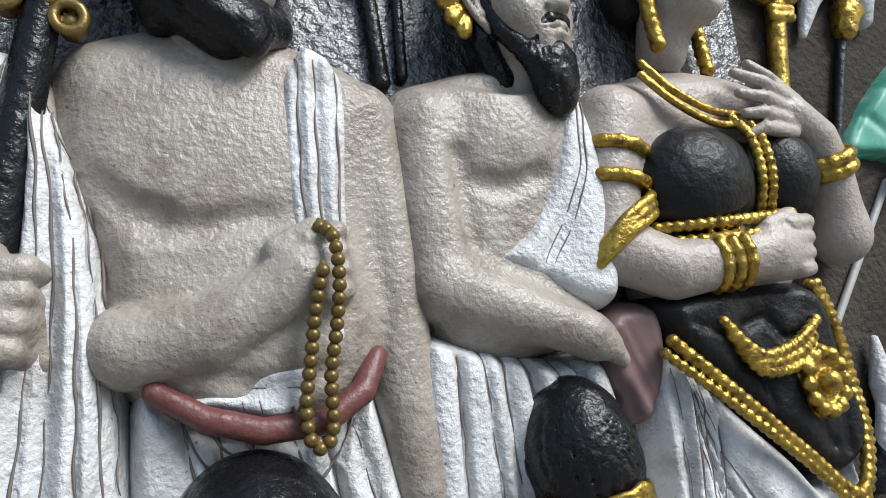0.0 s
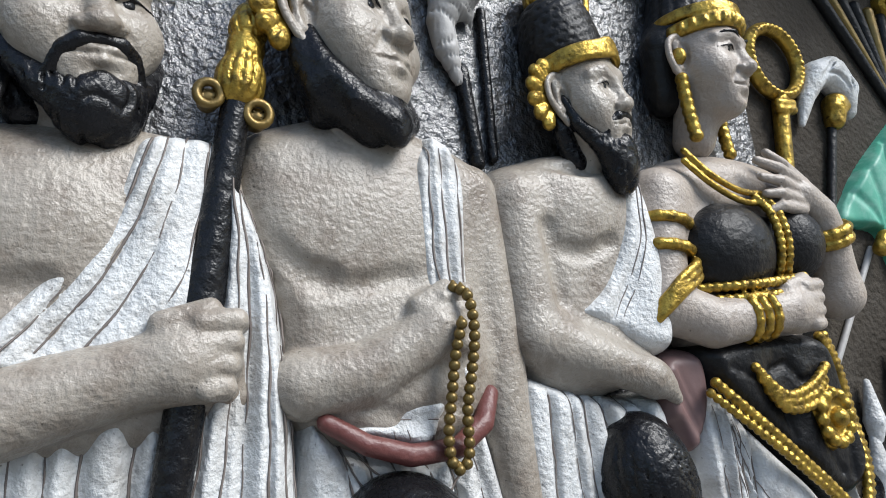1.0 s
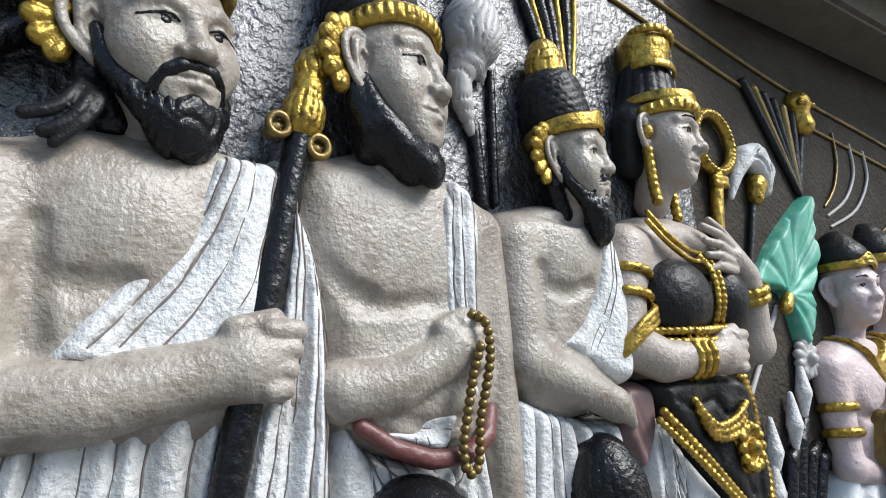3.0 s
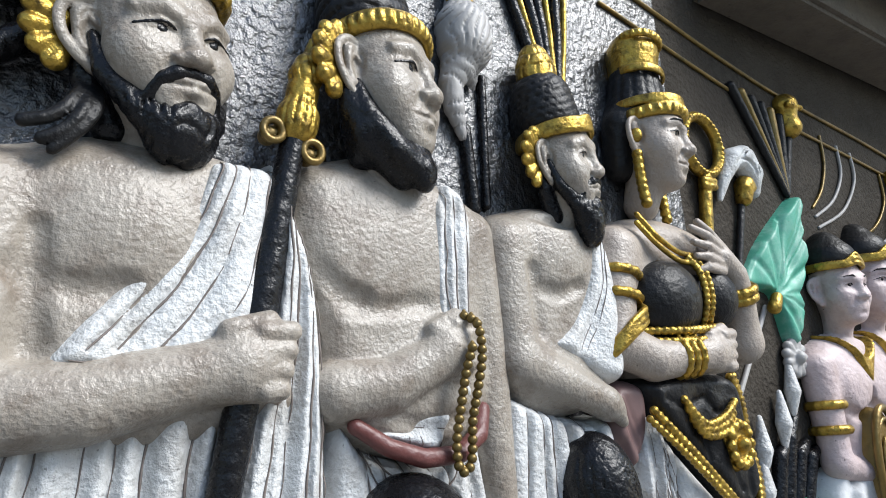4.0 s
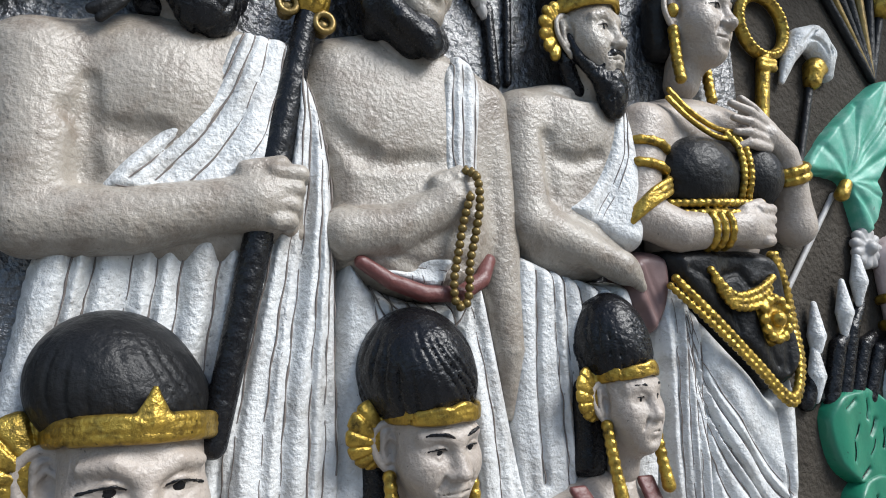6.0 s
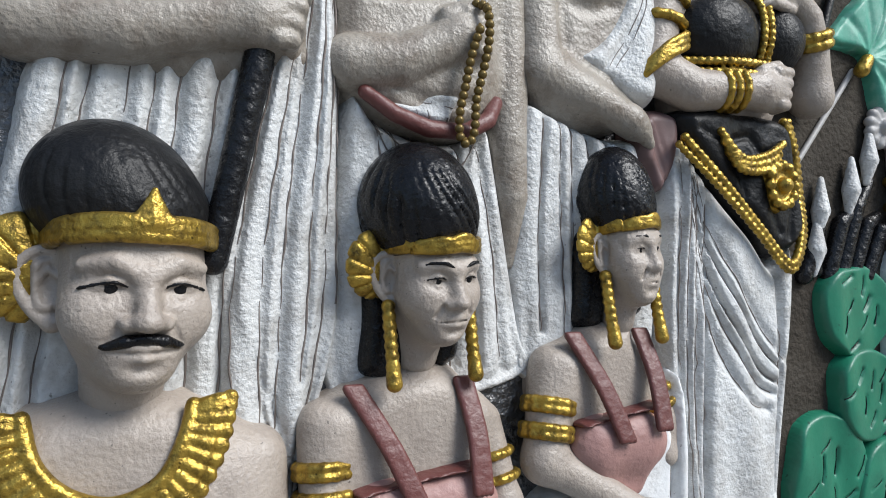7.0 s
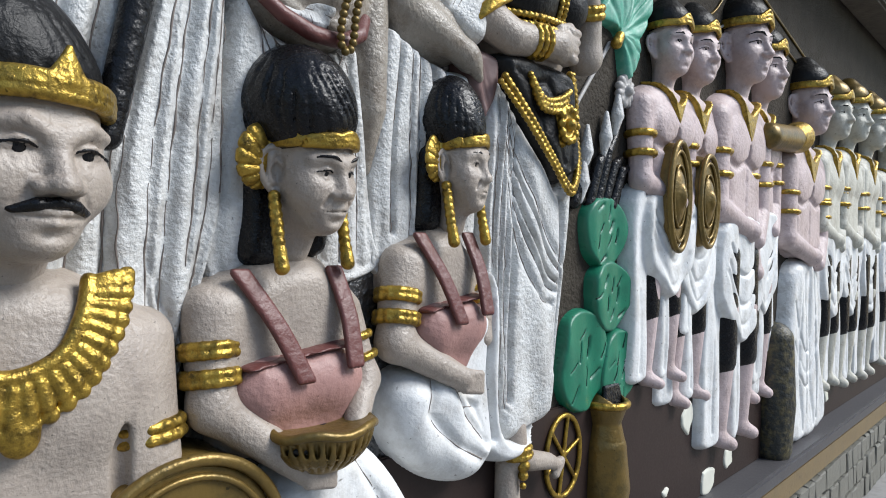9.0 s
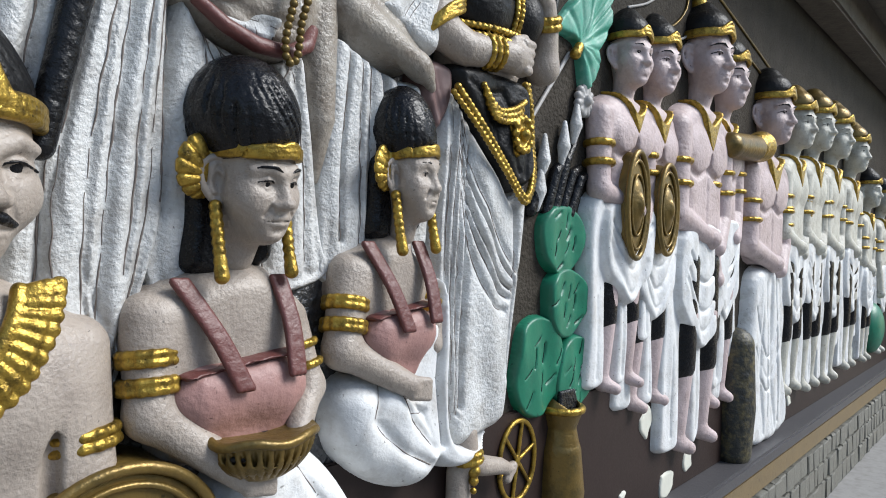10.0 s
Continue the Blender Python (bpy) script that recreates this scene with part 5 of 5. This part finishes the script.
def wall_rod(x0, z0, x1, z1, r, mat, name, label, y=0.022):
    s = Solid(mat, 0.0035)
    s.cap((x0, y, z0), (x1, y, z1), r, r)
    return build(name, [s], label=label, category="rod")


ring_staff()
whisk()
wall_rod(-0.150, 2.52, -0.140, 2.36, 0.013, BLACK, "whisk_rod", "black carved rod below the grey whisk")
wall_rod(-0.098, 2.64, -0.110, 2.37, 0.009, BLACK, "whisk_rod", "black carved rod below the grey whisk")


def hook_plume():
    ob = empty("plume_emblem", (0.79, 0.0, 2.3), "white hooked plume on a gold-collared dark rod", "emblem")
    s = Solid(WHITE, 0.0035)
    s.limb([(0.664, 0.015, 2.478, 0.008), (0.690, 0.01, 2.540, 0.019), (0.728, 0.005, 2.596, 0.030), (0.778, 0.005, 2.606, 0.036), (0.816, 0.008, 2.566, 0.034), (0.828, 0.015, 2.520, 0.020)], 0.015)
    for o in (-0.012, 0.004, 0.018):
        s.groove([(0.672 + o, 2.50), (0.730 + o, 2.59 + o), (0.785 + o, 2.60 + o), (0.822 + o * 0.5, 2.535)], -0.022, 0.003, 0.005)
    under(build("tuft", [s]), ob)
    g = Solid(GOLD, 0.003)
    g.cap((0.772, 0.012, 2.492), (0.784, 0.012, 2.530), 0.022, 0.028)
    g.cap((0.762, 0.0, 2.522), (0.804, 0.0, 2.522), 0.009, 0.009)
    under(build("collar", [g]), ob)
    r = Solid(HAIR, 0.0035)
    r.cap((0.770, 0.018, 2.49), (0.655, 0.018, 2.16), 0.010, 0.010)
    under(build("rod", [r]), ob)


hook_plume()


def tall_leaf():
    ob = empty("carved_leaf", (0.78, 0.0, 1.9), "mint green carved leaf with pale veins on a thin stalk", "leaf")
    root = (0.835, 2.232)
    s = Solid(MINT, 0.0032)
    edge = [(1.035, 2.531), (0.923, 2.458), (0.825, 2.384), (0.765, 2.327), (0.706, 2.253), (0.777, 2.246), (0.832, 2.233), (0.852, 2.176), (0.875, 2.103), (0.916, 2.115), (0.965, 2.194), (0.961, 2.241), (1.012, 2.325), (1.017, 2.409), (1.036, 2.479)]
    ribs = [np.array([root, ((root[0] + x) / 2 + 0.008, (root[1] + z) / 2), (x, z)]) for x, z in edge if (x - root[0]) ** 2 + (z - root[1]) ** 2 > 0.006]
    s.pillow(edge, 0.038, 0.012, folds=ribs, fold=0.010, fold_width=0.010, tilt=(0.05, 0.0))
    under(build("blade", [s]), ob)
    g = Solid(GOLD, 0.003)
    g.cap((0.806, 0.0, 2.195), (0.826, 0.0, 2.222), 0.018, 0.015)
    under(build("collar", [g]), ob)
    r = Solid(GREY, 0.003)
    r.cap((0.806, 0.024, 2.20), (0.600, 0.024, 1.95), 0.007, 0.007)
    under(build("stalk", [r]), ob)


tall_leaf()


def reed_clump():
    ob = empty("carved_reeds", (0.78, 0.0, 1.75), "dark carved reeds with white buds on the brown wall", "plant")
    for i, (bx, bz, tx, tz) in enumerate(((0.74, 1.70, 0.840, 2.030), (0.70, 1.70, 0.774, 1.955), (0.64, 1.72, 0.668, 1.900), (0.62, 1.70, 0.652, 1.810), (0.83, 1.70, 0.92, 1.93), (0.78, 1.70, 0.87, 1.95))):
        s = Solid(BLACK, 0.0045)
        s.limb([(bx, 0.022, bz, 0.020), ((bx + tx) / 2 + 0.008, 0.018, (bz + tz) / 2, 0.019), (tx + 0.012, 0.022, tz - 0.10, 0.013)], 0.01)
        under(build("stem", [s]), ob)
        if i < 4:
            b = Solid(WHITE, 0.0035)
            b.limb([(tx - 0.010, 0.012, tz - 0.105, 0.008), (tx - 0.004, 0.008, tz - 0.05, 0.021), (tx + 0.004, 0.012, tz + 0.025, 0.007)], 0.004)
            b.groove([(tx - 0.004, tz + 0.01), (tx + 0.003, tz - 0.07)], -0.010, 0.003, 0.004)
            under(build("bud", [b]), ob)
    f = Solid(GREY, 0.0035)
    for i in range(11):
        a = i * 2 * math.pi / 11
        f.cap((0.885, 0.01, 2.065), (0.885 + 0.040 * math.cos(a), 0.012, 2.065 + 0.042 * math.sin(a)), 0.010, 0.013, 0.003)
    f.ball((0.885, 0.0, 2.065), 0.018, 0.004)
    under(build("flower", [f], label="small grey rosette flower"), ob)


reed_clump()


def lily_pads():
    for i, (x, z, rx, rz, tilt) in enumerate(((0.778, 1.620, 0.120, 0.114, 0.1), (0.808, 1.425, 0.114, 0.112, 0.0), (0.674, 1.240, 0.130, 0.152, 0.2), (0.862, 1.196, 0.112, 0.122, 0.1))):
        s = Solid(GREEN, 0.0035)
        pts = []
        for k in range(12):
            t = k * math.pi / 6 + tilt
            w = 1 + 0.05 * math.sin(3 * t + i) + 0.035 * math.sin(7 * t + 2 * i)
            pts.append((x + rx * w * math.cos(t), z + rz * w * math.sin(t)))
        veins = []
        for k in range(8):
            t = 0.5 + k * 0.80 + i
            f = 0.30 + 0.22 * (k % 3)
            lean = 0.9 + 0.5 * math.sin(k * 2.1 + i)
            cx, cz = x + f * rx * math.cos(t), z + f * rz * math.sin(t)
            dx, dz = 0.16 * rx * math.cos(lean), 0.19 * rz * math.sin(lean)
            veins.append(np.array([(cx - dx, cz - dz), (cx + 0.03 * rx, cz), (cx + dx, cz + dz)]))
        s.pillow(pts, 0.032 + 0.007 * (i % 2), 0.012, folds=veins, fold=0.006, fold_width=0.004)
        s.crease, s.lines = BLACK, veins
        build("lily_pad", [s], label="round green carved lily pad with dark cut veins", category="leaf", group="lily pads")


lily_pads()


def tall_pot():
    ob = empty("pot", (0.82, 0.0, 0.62), "tarnished gold carved pot below the lily pads", "pot")
    s = Solid(OLIVE, 0.004)
    s.limb([(0.80, 0.01, 1.085, 0.068), (0.80, 0.01, 1.04, 0.052), (0.80, 0.01, 0.96, 0.070), (0.805, 0.01, 0.84, 0.080), (0.81, 0.01, 0.70, 0.062), (0.81, 0.01, 0.63, 0.055)], 0.02)
    s.cap((0.80, -0.01, 1.16), (0.80, -0.01, 1.10), 0.05, 0.045, 0.004, -1)
    under(build("body", [s]), ob)
    r = Solid(GOLD, 0.0035)
    r.tube([(0.80 + 0.068 * math.cos(t), 0.01 + 0.068 * math.sin(t), 1.098) for t in np.linspace(math.pi, 2 * math.pi, 13)], 0.012, 0.003, 2)
    under(build("rim", [r]), ob)
    h = Solid(BLACK, 0.004)
    for i in range(7):
        h.cap((0.755 + i * 0.015, -0.02, 1.09), (0.765 + i * 0.012, -0.01, 1.15), 0.010, 0.008, 0.003)
    under(build("stems", [h]), ob)
    w = Solid(GOLD, 0.0035)
    c = (0.585, 0.98)
    w.tube([(c[0] + 0.085 * math.cos(t), 0.012, c[1] + 0.115 * math.sin(t)) for t in np.linspace(0, 2 * math.pi, 19)], 0.0075, 0.003, 2)
    for i in range(6):
        t = i * math.pi / 3 + 0.3
        w.cap((c[0], 0.012, c[1]), (c[0] + 0.085 * math.cos(t), 0.012, c[1] + 0.115 * math.sin(t)), 0.006, 0.006, 0.003)
    build("spoked_emblem", [w], label="thin gold spoked ring on the brown base", category="emblem")


tall_pot()


def ornaments():
    """Gold lines, plumes and ropes on the upper wall."""
    plume = empty("plume_fan", (0.08, 0.0, 2.7), "dark and gold carved plumes above the tall cap", "plume")
    for i in range(7):
        x = 0.0 + i * 0.028
        s = Solid(GOLD if i in (1, 4, 6) else BLACK, 0.0035)
        s.limb([(0.095 + (i - 3) * 0.010, 0.02, 2.66, 0.010), (0.085 + (i - 3) * 0.022, 0.018, 2.80, 0.012 if i not in (1, 4, 6) else 0.007), (0.06 + (i - 3) * 0.040, 0.02, 3.02, 0.009)], 0.004)
        under(build("feather", [s]), plume)
    for z0, z1, r in ((3.005, 2.730, 0.0065), (2.915, 2.640, 0.006)):
        s = Solid(OLIVE, 0.004)
        s.tube([(0.30, 0.026, z0 + 0.03), (1.0, 0.026, z0 - 0.12), (1.9, 0.026, z1 + 0.04), (3.2, 0.026, z1 - 0.22)], r, 0.002, 12)
        build("gold_rope", [s], label="dull gold rope line carved along the upper wall", category="moulding")
    fan = empty("folded_banner", (1.0, 0.0, 2.5), "dark carved fan of cords gathered to a point", "banner")
    for i in range(7):
        s = Solid(OLIVE if i % 3 == 1 else HAIR, 0.004)
        s.limb([(1.02, 0.02, 2.535, 0.010), (0.82 + i * 0.048, 0.022, 2.84 - i * 0.010, 0.015)], 0.004)
        under(build("cord", [s]), fan)
    for j, x in enumerate((1.09, 1.78)):
        t = Solid(GOLD, 0.0035)
        t.limb([(x, 0.015, 2.83 - j * 0.14, 0.040), (x, 0.012, 2.79 - j * 0.14, 0.030), (x + 0.005, 0.012, 2.76 - j * 0.14, 0.036)], 0.006)
        for i in range(5):
            t.ball((x - 0.032 + 0.016 * i, -0.015, 2.82 - j * 0.14), 0.010, 0.003)
        build("gold_tassel", [t], label="small gold carved tassel on the rope line", category="ornament")
    for i, (tx, tz, bx, bz) in enumerate(((1.308, 2.777, 1.176, 2.519), (1.411, 2.758, 1.183, 2.490), (1.500, 2.748, 1.190, 2.456), (1.70, 2.70, 1.45, 2.44), (1.82, 2.67, 1.47, 2.40))):
        s = Solid(GREY if i % 3 else OLIVE, 0.0035)
        s.tube([(tx, 0.026, tz), (tx - 0.01, 0.024, tz - 0.10), (tx * 0.6 + bx * 0.4 - 0.01, 0.024, tz * 0.25 + bz * 0.75), (bx, 0.028, bz)], 0.0055, 0.003, 5)
        build("carved_curl", [s], label="pale curved line carved on the dark wall", category="ornament", group="curved lines")
    th = Solid(BLACK, 0.004)
    th.cap((-1.05, 0.0, 2.35), (-0.80, 0.0, 2.56), 0.022, 0.02)
    th.cap((-1.25, 0.01, 2.585), (-0.85, 0.01, 2.60), 0.045, 0.045)
    build("throne_rail", [th], label="black carved rail behind the first king", category="rail")
    g = Solid(GOLD, 0.004)
    g.cap((-1.25, -0.02, 2.545), (-0.86, -0.02, 2.555), 0.012, 0.012)
    build("throne_trim", [g], label="gold strip along the black rail", category="trim")


ornaments()


# ---------------------------------------------------------------- the row of soldiers
def soldier(x, head_z, foot_z, skin, wide=0.30, bend=1, hat=HAIR, step=0.0065, yaw=10, front=0.0, shorts=True, depth=0.075, robe=False):
    """A standing guard in white cloth with gold rings; head_z is the chin, foot_z the soles."""
    u = (head_z - foot_z) / 1.16
    sk, cl, gd, hr, dk = Solid(skin, step), Solid(WHITE_CLEAN, step), Solid(GOLD, step * 0.75), Solid(hat, step), Solid(BLACK, step)
    y = front
    m = head_at((x, -0.005 + y, head_z + 0.110 * u), yaw, 0.84 * u, 0, 0, 1.05)
    ey = Solid(BLACK, step * 0.6)
    face(sk, m, eyes=ey, neck=0.18)
    hr.at = m
    hr.ball((0, 0.01, 0.12), (0.095, 0.11, 0.09), 0.01, local=True)
    hr.ball((0, 0.01, 0.18), (0.055, 0.06, 0.06), 0.02, local=True)
    head_band(gd, m, 0.080, (0.097, 0.113), 0.014, 0.03, 0)
    w = wide * u
    def X(a): return x + a * w
    def Z(a): return head_z - a * u
    sk.pillow([(X(-0.55), Z(0.12)), (X(-0.42), Z(0.055)), (X(0), Z(0.02)), (X(0.42), Z(0.055)), (X(0.52), Z(0.12)), (X(0.42), Z(0.30)), (X(0.36), Z(0.46)), (X(-0.36), Z(0.46)), (X(-0.42), Z(0.30))], depth - y, 0.07)
    for s_ in (-1, 1):
        sk.ball((X(s_ * 0.2), -0.03 + y, Z(0.19)), (0.24 * w, 0.035, 0.07 * u), 0.03)
    if step < 0.009:
        sk.groove([(X(-0.38), Z(0.255)), (X(-0.2), Z(0.275)), (X(0), Z(0.25)), (X(0.2), Z(0.275)), (X(0.38), Z(0.255))], -depth + 0.028 + y, 0.005, 0.02)
        sk.groove([(X(0), Z(0.20)), (X(0), Z(0.42))], -depth + 0.026 + y, 0.004, 0.02)
    gd.pillow([(X(-0.32), Z(0.03)), (X(-0.17), Z(0.10)), (X(0), Z(0.20)), (X(0.17), Z(0.10)), (X(0.32), Z(0.03)), (X(0.14), Z(0.06)), (X(0), Z(0.09)), (X(-0.14), Z(0.06))], depth - y + 0.018, 0.02)
    a, e = (X(-0.50), y, Z(0.13)), (X(-0.53), -0.015 + y, Z(0.40))
    sk.limb([(*a, 0.050 * u), (*e, 0.041 * u)], 0.02)
    h = (X(0.05 if bend else -0.45), -0.05 + y, Z(0.47 if bend else 0.66))
    sk.limb([(*e, 0.041 * u), (*h, 0.030 * u)], 0.015)
    sk.ball(h, 0.038 * u, 0.01)
    a2, e2 = (X(0.48), y, Z(0.13)), (X(0.50), y - 0.01, Z(0.40))
    sk.limb([(*a2, 0.046 * u), (*e2, 0.038 * u), (X(0.25), -0.045 + y, Z(0.50), 0.030 * u)], 0.015)
    for f in (0.40, 0.66):
        arm_band(gd, a, e, f, 0.048 * u, 0.012, 1)
        arm_band(gd, a2, e2, f, 0.044 * u, 0.011, 1)
    if robe:
        cl.pillow([(X(-0.30), Z(0.50)), (X(0.32), Z(0.52)), (X(0.52), Z(0.85)), (X(0.62), Z(1.16)), (X(-0.40), Z(1.17)), (X(-0.55), Z(0.95)), (X(-0.42), Z(0.7))], depth - y, 0.05,
                  folds=between([(X(-0.28), Z(0.52)), (X(-0.30), Z(0.85)), (X(-0.2), Z(1.14))], [(X(0.3), Z(0.54)), (X(0.45), Z(0.9)), (X(0.55), Z(1.14))], 4) + between([(X(-0.30), Z(0.58)), (X(0), Z(0.80)), (X(0.36), Z(0.6))], [(X(-0.35), Z(0.85)), (X(0.05), Z(1.05)), (X(0.42), Z(0.85))], 3), fold=0.012, fold_width=0.009)
    else:
        for s_ in (-1, 1):
            sk.limb([(X(s_ * 0.22), 0.005 + y, Z(0.72), 0.052 * u), (X(s_ * 0.24), 0.005 + y, Z(0.90), 0.044 * u), (X(s_ * 0.25), 0.01 + y, Z(1.12), 0.030 * u)], 0.015)
            sk.limb([(X(s_ * 0.25), 0.0 + y, Z(1.125), 0.030 * u), (X(s_ * 0.25 + 0.08), -0.035 + y, Z(1.145), 0.022 * u)], 0.015)
            if shorts:
                dk.limb([(X(s_ * 0.22), 0.015 + y, Z(0.55), 0.060 * u), (X(s_ * 0.24), 0.015 + y, Z(0.88), 0.058 * u)], 0.02)
        cl.pillow([(X(-0.44), Z(0.44)), (X(0.44), Z(0.44)), (X(0.50), Z(0.66)), (X(0.28), Z(0.78)), (X(0.02), Z(0.84)), (X(-0.26), Z(0.78)), (X(-0.52), Z(0.66))], depth - y + 0.012, 0.03,
                  folds=between([(X(-0.38), Z(0.47)), (X(0), Z(0.56)), (X(0.38), Z(0.47))], [(X(-0.44), Z(0.62)), (X(0), Z(0.85)), (X(0.44), Z(0.62))], 3), fold=0.012, fold_width=0.008)
        for c, wd, lo in ((-0.52, 0.15, 1.13), (0.0, 0.11, 1.14), (0.50, 0.13, 0.99)):
            top = 0.74 if c == 0 else 0.48
            cl.pillow([(X(c - wd), Z(top)), (X(c + wd), Z(top)), (X(c + wd * 1.2), Z(lo - 0.1)), (X(c + wd * 0.9), Z(lo)), (X(c - wd * 0.9), Z(lo)), (X(c - wd * 1.1), Z(lo - 0.1))], depth - y - 0.02, 0.025,
                      folds=[np.array([(X(c), Z(0.80)), (X(c + 0.02), Z(lo - 0.04))])], fold=0.008)
    return sk, cl, gd, hr, dk, ey


def guards():
    grp = "soldiers of the wall relief"
    rows = [
        (1.13, 2.150, 1.110, SKIN_PINK, 0.38, 1, False, "pink-skinned carved guard with gold necklace and white cloth"),
        (1.38, 2.170, 1.000, SKIN_PINK, 0.36, 1, False, "pink-skinned carved guard with gold necklace and white cloth"),
        (1.80, 2.250, 0.770, SKIN_PINK, 0.38, 1, False, "tall pink-skinned carved guard with gold arm rings and bare feet"),
        (2.10, 2.240, 0.900, SKIN_PINK, 0.30, 0, False, "pink-skinned carved guard standing behind the next one"),
        (2.70, 2.160, 0.640, SKIN_PINK, 0.44, 1, True, "carved drummer in a long white robe with gold sash"),
        (3.18, 2.200, 0.800, SKIN_PALE, 0.34, 1, False, "pale carved guard in gold helmet and white cloth"),
        (3.60, 2.240, 0.760, SKIN_PALE, 0.34, 1, False, "pale carved guard in gold helmet and white cloth"),
        (4.10, 2.250, 0.740, SKIN_PALE, 0.34, 1, False, "pale carved guard in gold helmet and white cloth"),
        (4.70, 2.220, 0.760, SKIN_PALE, 0.34, 1, False, "pale carved guard in gold helmet and white cloth"),
        (5.35, 2.000, 0.740, SKIN_PALE, 0.34, 1, False, "small pale carved guard with dark cap at the row's end"),
        (6.00, 1.980, 0.740, SKIN_PALE, 0.36, 0, False, "small pale carved guard with dark cap at the row's end"),
    ]
    for i, (x, hz, fz, skin, wide, bend, robe, label) in enumerate(rows):
        step = 0.0055 if i < 3 else 0.0075 if i < 5 else 0.010
        parts = soldier(x, hz, fz, skin, wide, bend, HAIR if i < 5 or i > 8 else OLIVE, step, -12, 0.0 if i not in (1, 3) else 0.02, robe=robe)
        build("carved_guard", parts, label=label, category="statue", group=grp)
    round_shield((1.100, 1.745), 0.078, 0.186, -0.075, True, "oval tarnished gold shield with a raised boss", "oval shields")
    round_shield((1.365, 1.745), 0.082, 0.170, -0.065, True, "oval tarnished gold shield with a raised boss", "oval shields")
    d = empty("drum", (2.25, 0.0, 2.1), "small gold drum raised by the carved drummer", "drum")
    s = Solid(OLIVE, 0.005)
    s.cap((2.03, -0.05, 2.07), (2.30, -0.06, 2.09), 0.058, 0.062)
    under(build("body", [s]), d)
    g = Solid(GOLD, 0.005)
    g.cap((2.34, -0.06, 2.10), (2.40, -0.06, 2.11), 0.065, 0.075)
    under(build("head", [g]), d)
    p = Solid(POST, 0.005)
    p.limb([(2.34, 0.0, 1.15, 0.085), (2.34, 0.0, 0.85, 0.10), (2.33, 0.0, 0.64, 0.09)], 0.02)
    build("dark_post", [p], label="dark mottled carved stump beside the robe", category="stump")
    b = Solid(GREEN, 0.01)
    b.ball((5.75, 0.0, 0.98), (0.20, 0.10, 0.22), 0.02)
    build("green_bush", [b], label="dark green carved bush near the end", category="bush")


guards()


def chips():
    """Patches where the paint has come off the brown base."""
    rng = random.Random(5)
    for x, z, w, h in ((1.42, 0.93, 0.05, 0.07), (1.62, 0.66, 0.09, 0.06), (1.83, 0.70, 0.06, 0.06), (1.33, 1.12, 0.03, 0.03), (2.96, 0.82, 0.03, 0.07), (3.10, 0.86, 0.04, 0.09), (3.35, 0.72, 0.05, 0.04), (4.3, 0.95, 0.06, 0.05), (4.6, 0.90, 0.05, 0.09), (5.1, 0.80, 0.05, 0.08), (1.25, 0.70, 0.03, 0.02), (2.05, 0.80, 0.02, 0.02)):
        s = Solid(CHIP, 0.005)
        pts = [(x + w * math.cos(t) * rng.uniform(0.6, 1.15), z + h * math.sin(t) * rng.uniform(0.6, 1.15)) for t in np.linspace(0, 2 * math.pi, 10)[:-1]]
        s.pillow(pts, 0.020, 0.008)
        build("plaster_chip", [s], label="bare pale plaster where brown paint has flaked", category="chip", group="plaster chips")


chips()


def plinth_stones():
    """Rough-cut upright stones that face the plinth below the ledge."""
    plinth = bpy.data.objects["plinth"]
    rng = random.Random(3)
    shapes = []
    for k in range(6):
        bm = bmesh.new()
        bmesh.ops.create_cube(bm, size=1)
        bmesh.ops.bevel(bm, geom=bm.edges[:], offset=0.09, segments=1, affect="EDGES")
        for v in bm.verts:
            v.co += Vector([rng.uniform(-0.06, 0.06) for _ in range(3)])
        me = bpy.data.meshes.new("stone")
        bm.to_mesh(me)
        bm.free()
        me.materials.append(STONE)
        shapes.append(me)
    for row, (z, h) in enumerate(((0.065, 0.13), (0.20, 0.13), (0.335, 0.12))):
        x = 1.6 + 0.05 * row
        while x < 7.3:
            w = rng.uniform(0.07, 0.16)
            ob = new("stone", rng.choice(shapes))
            ob.parent = plinth
            ob.matrix_basis = Matrix.Translation((x + w / 2, -0.055 - rng.uniform(0, 0.012), z)) @ Matrix.Diagonal((w * 0.93, 0.05, h * 0.94, 1))
            x += w


plinth_stones()
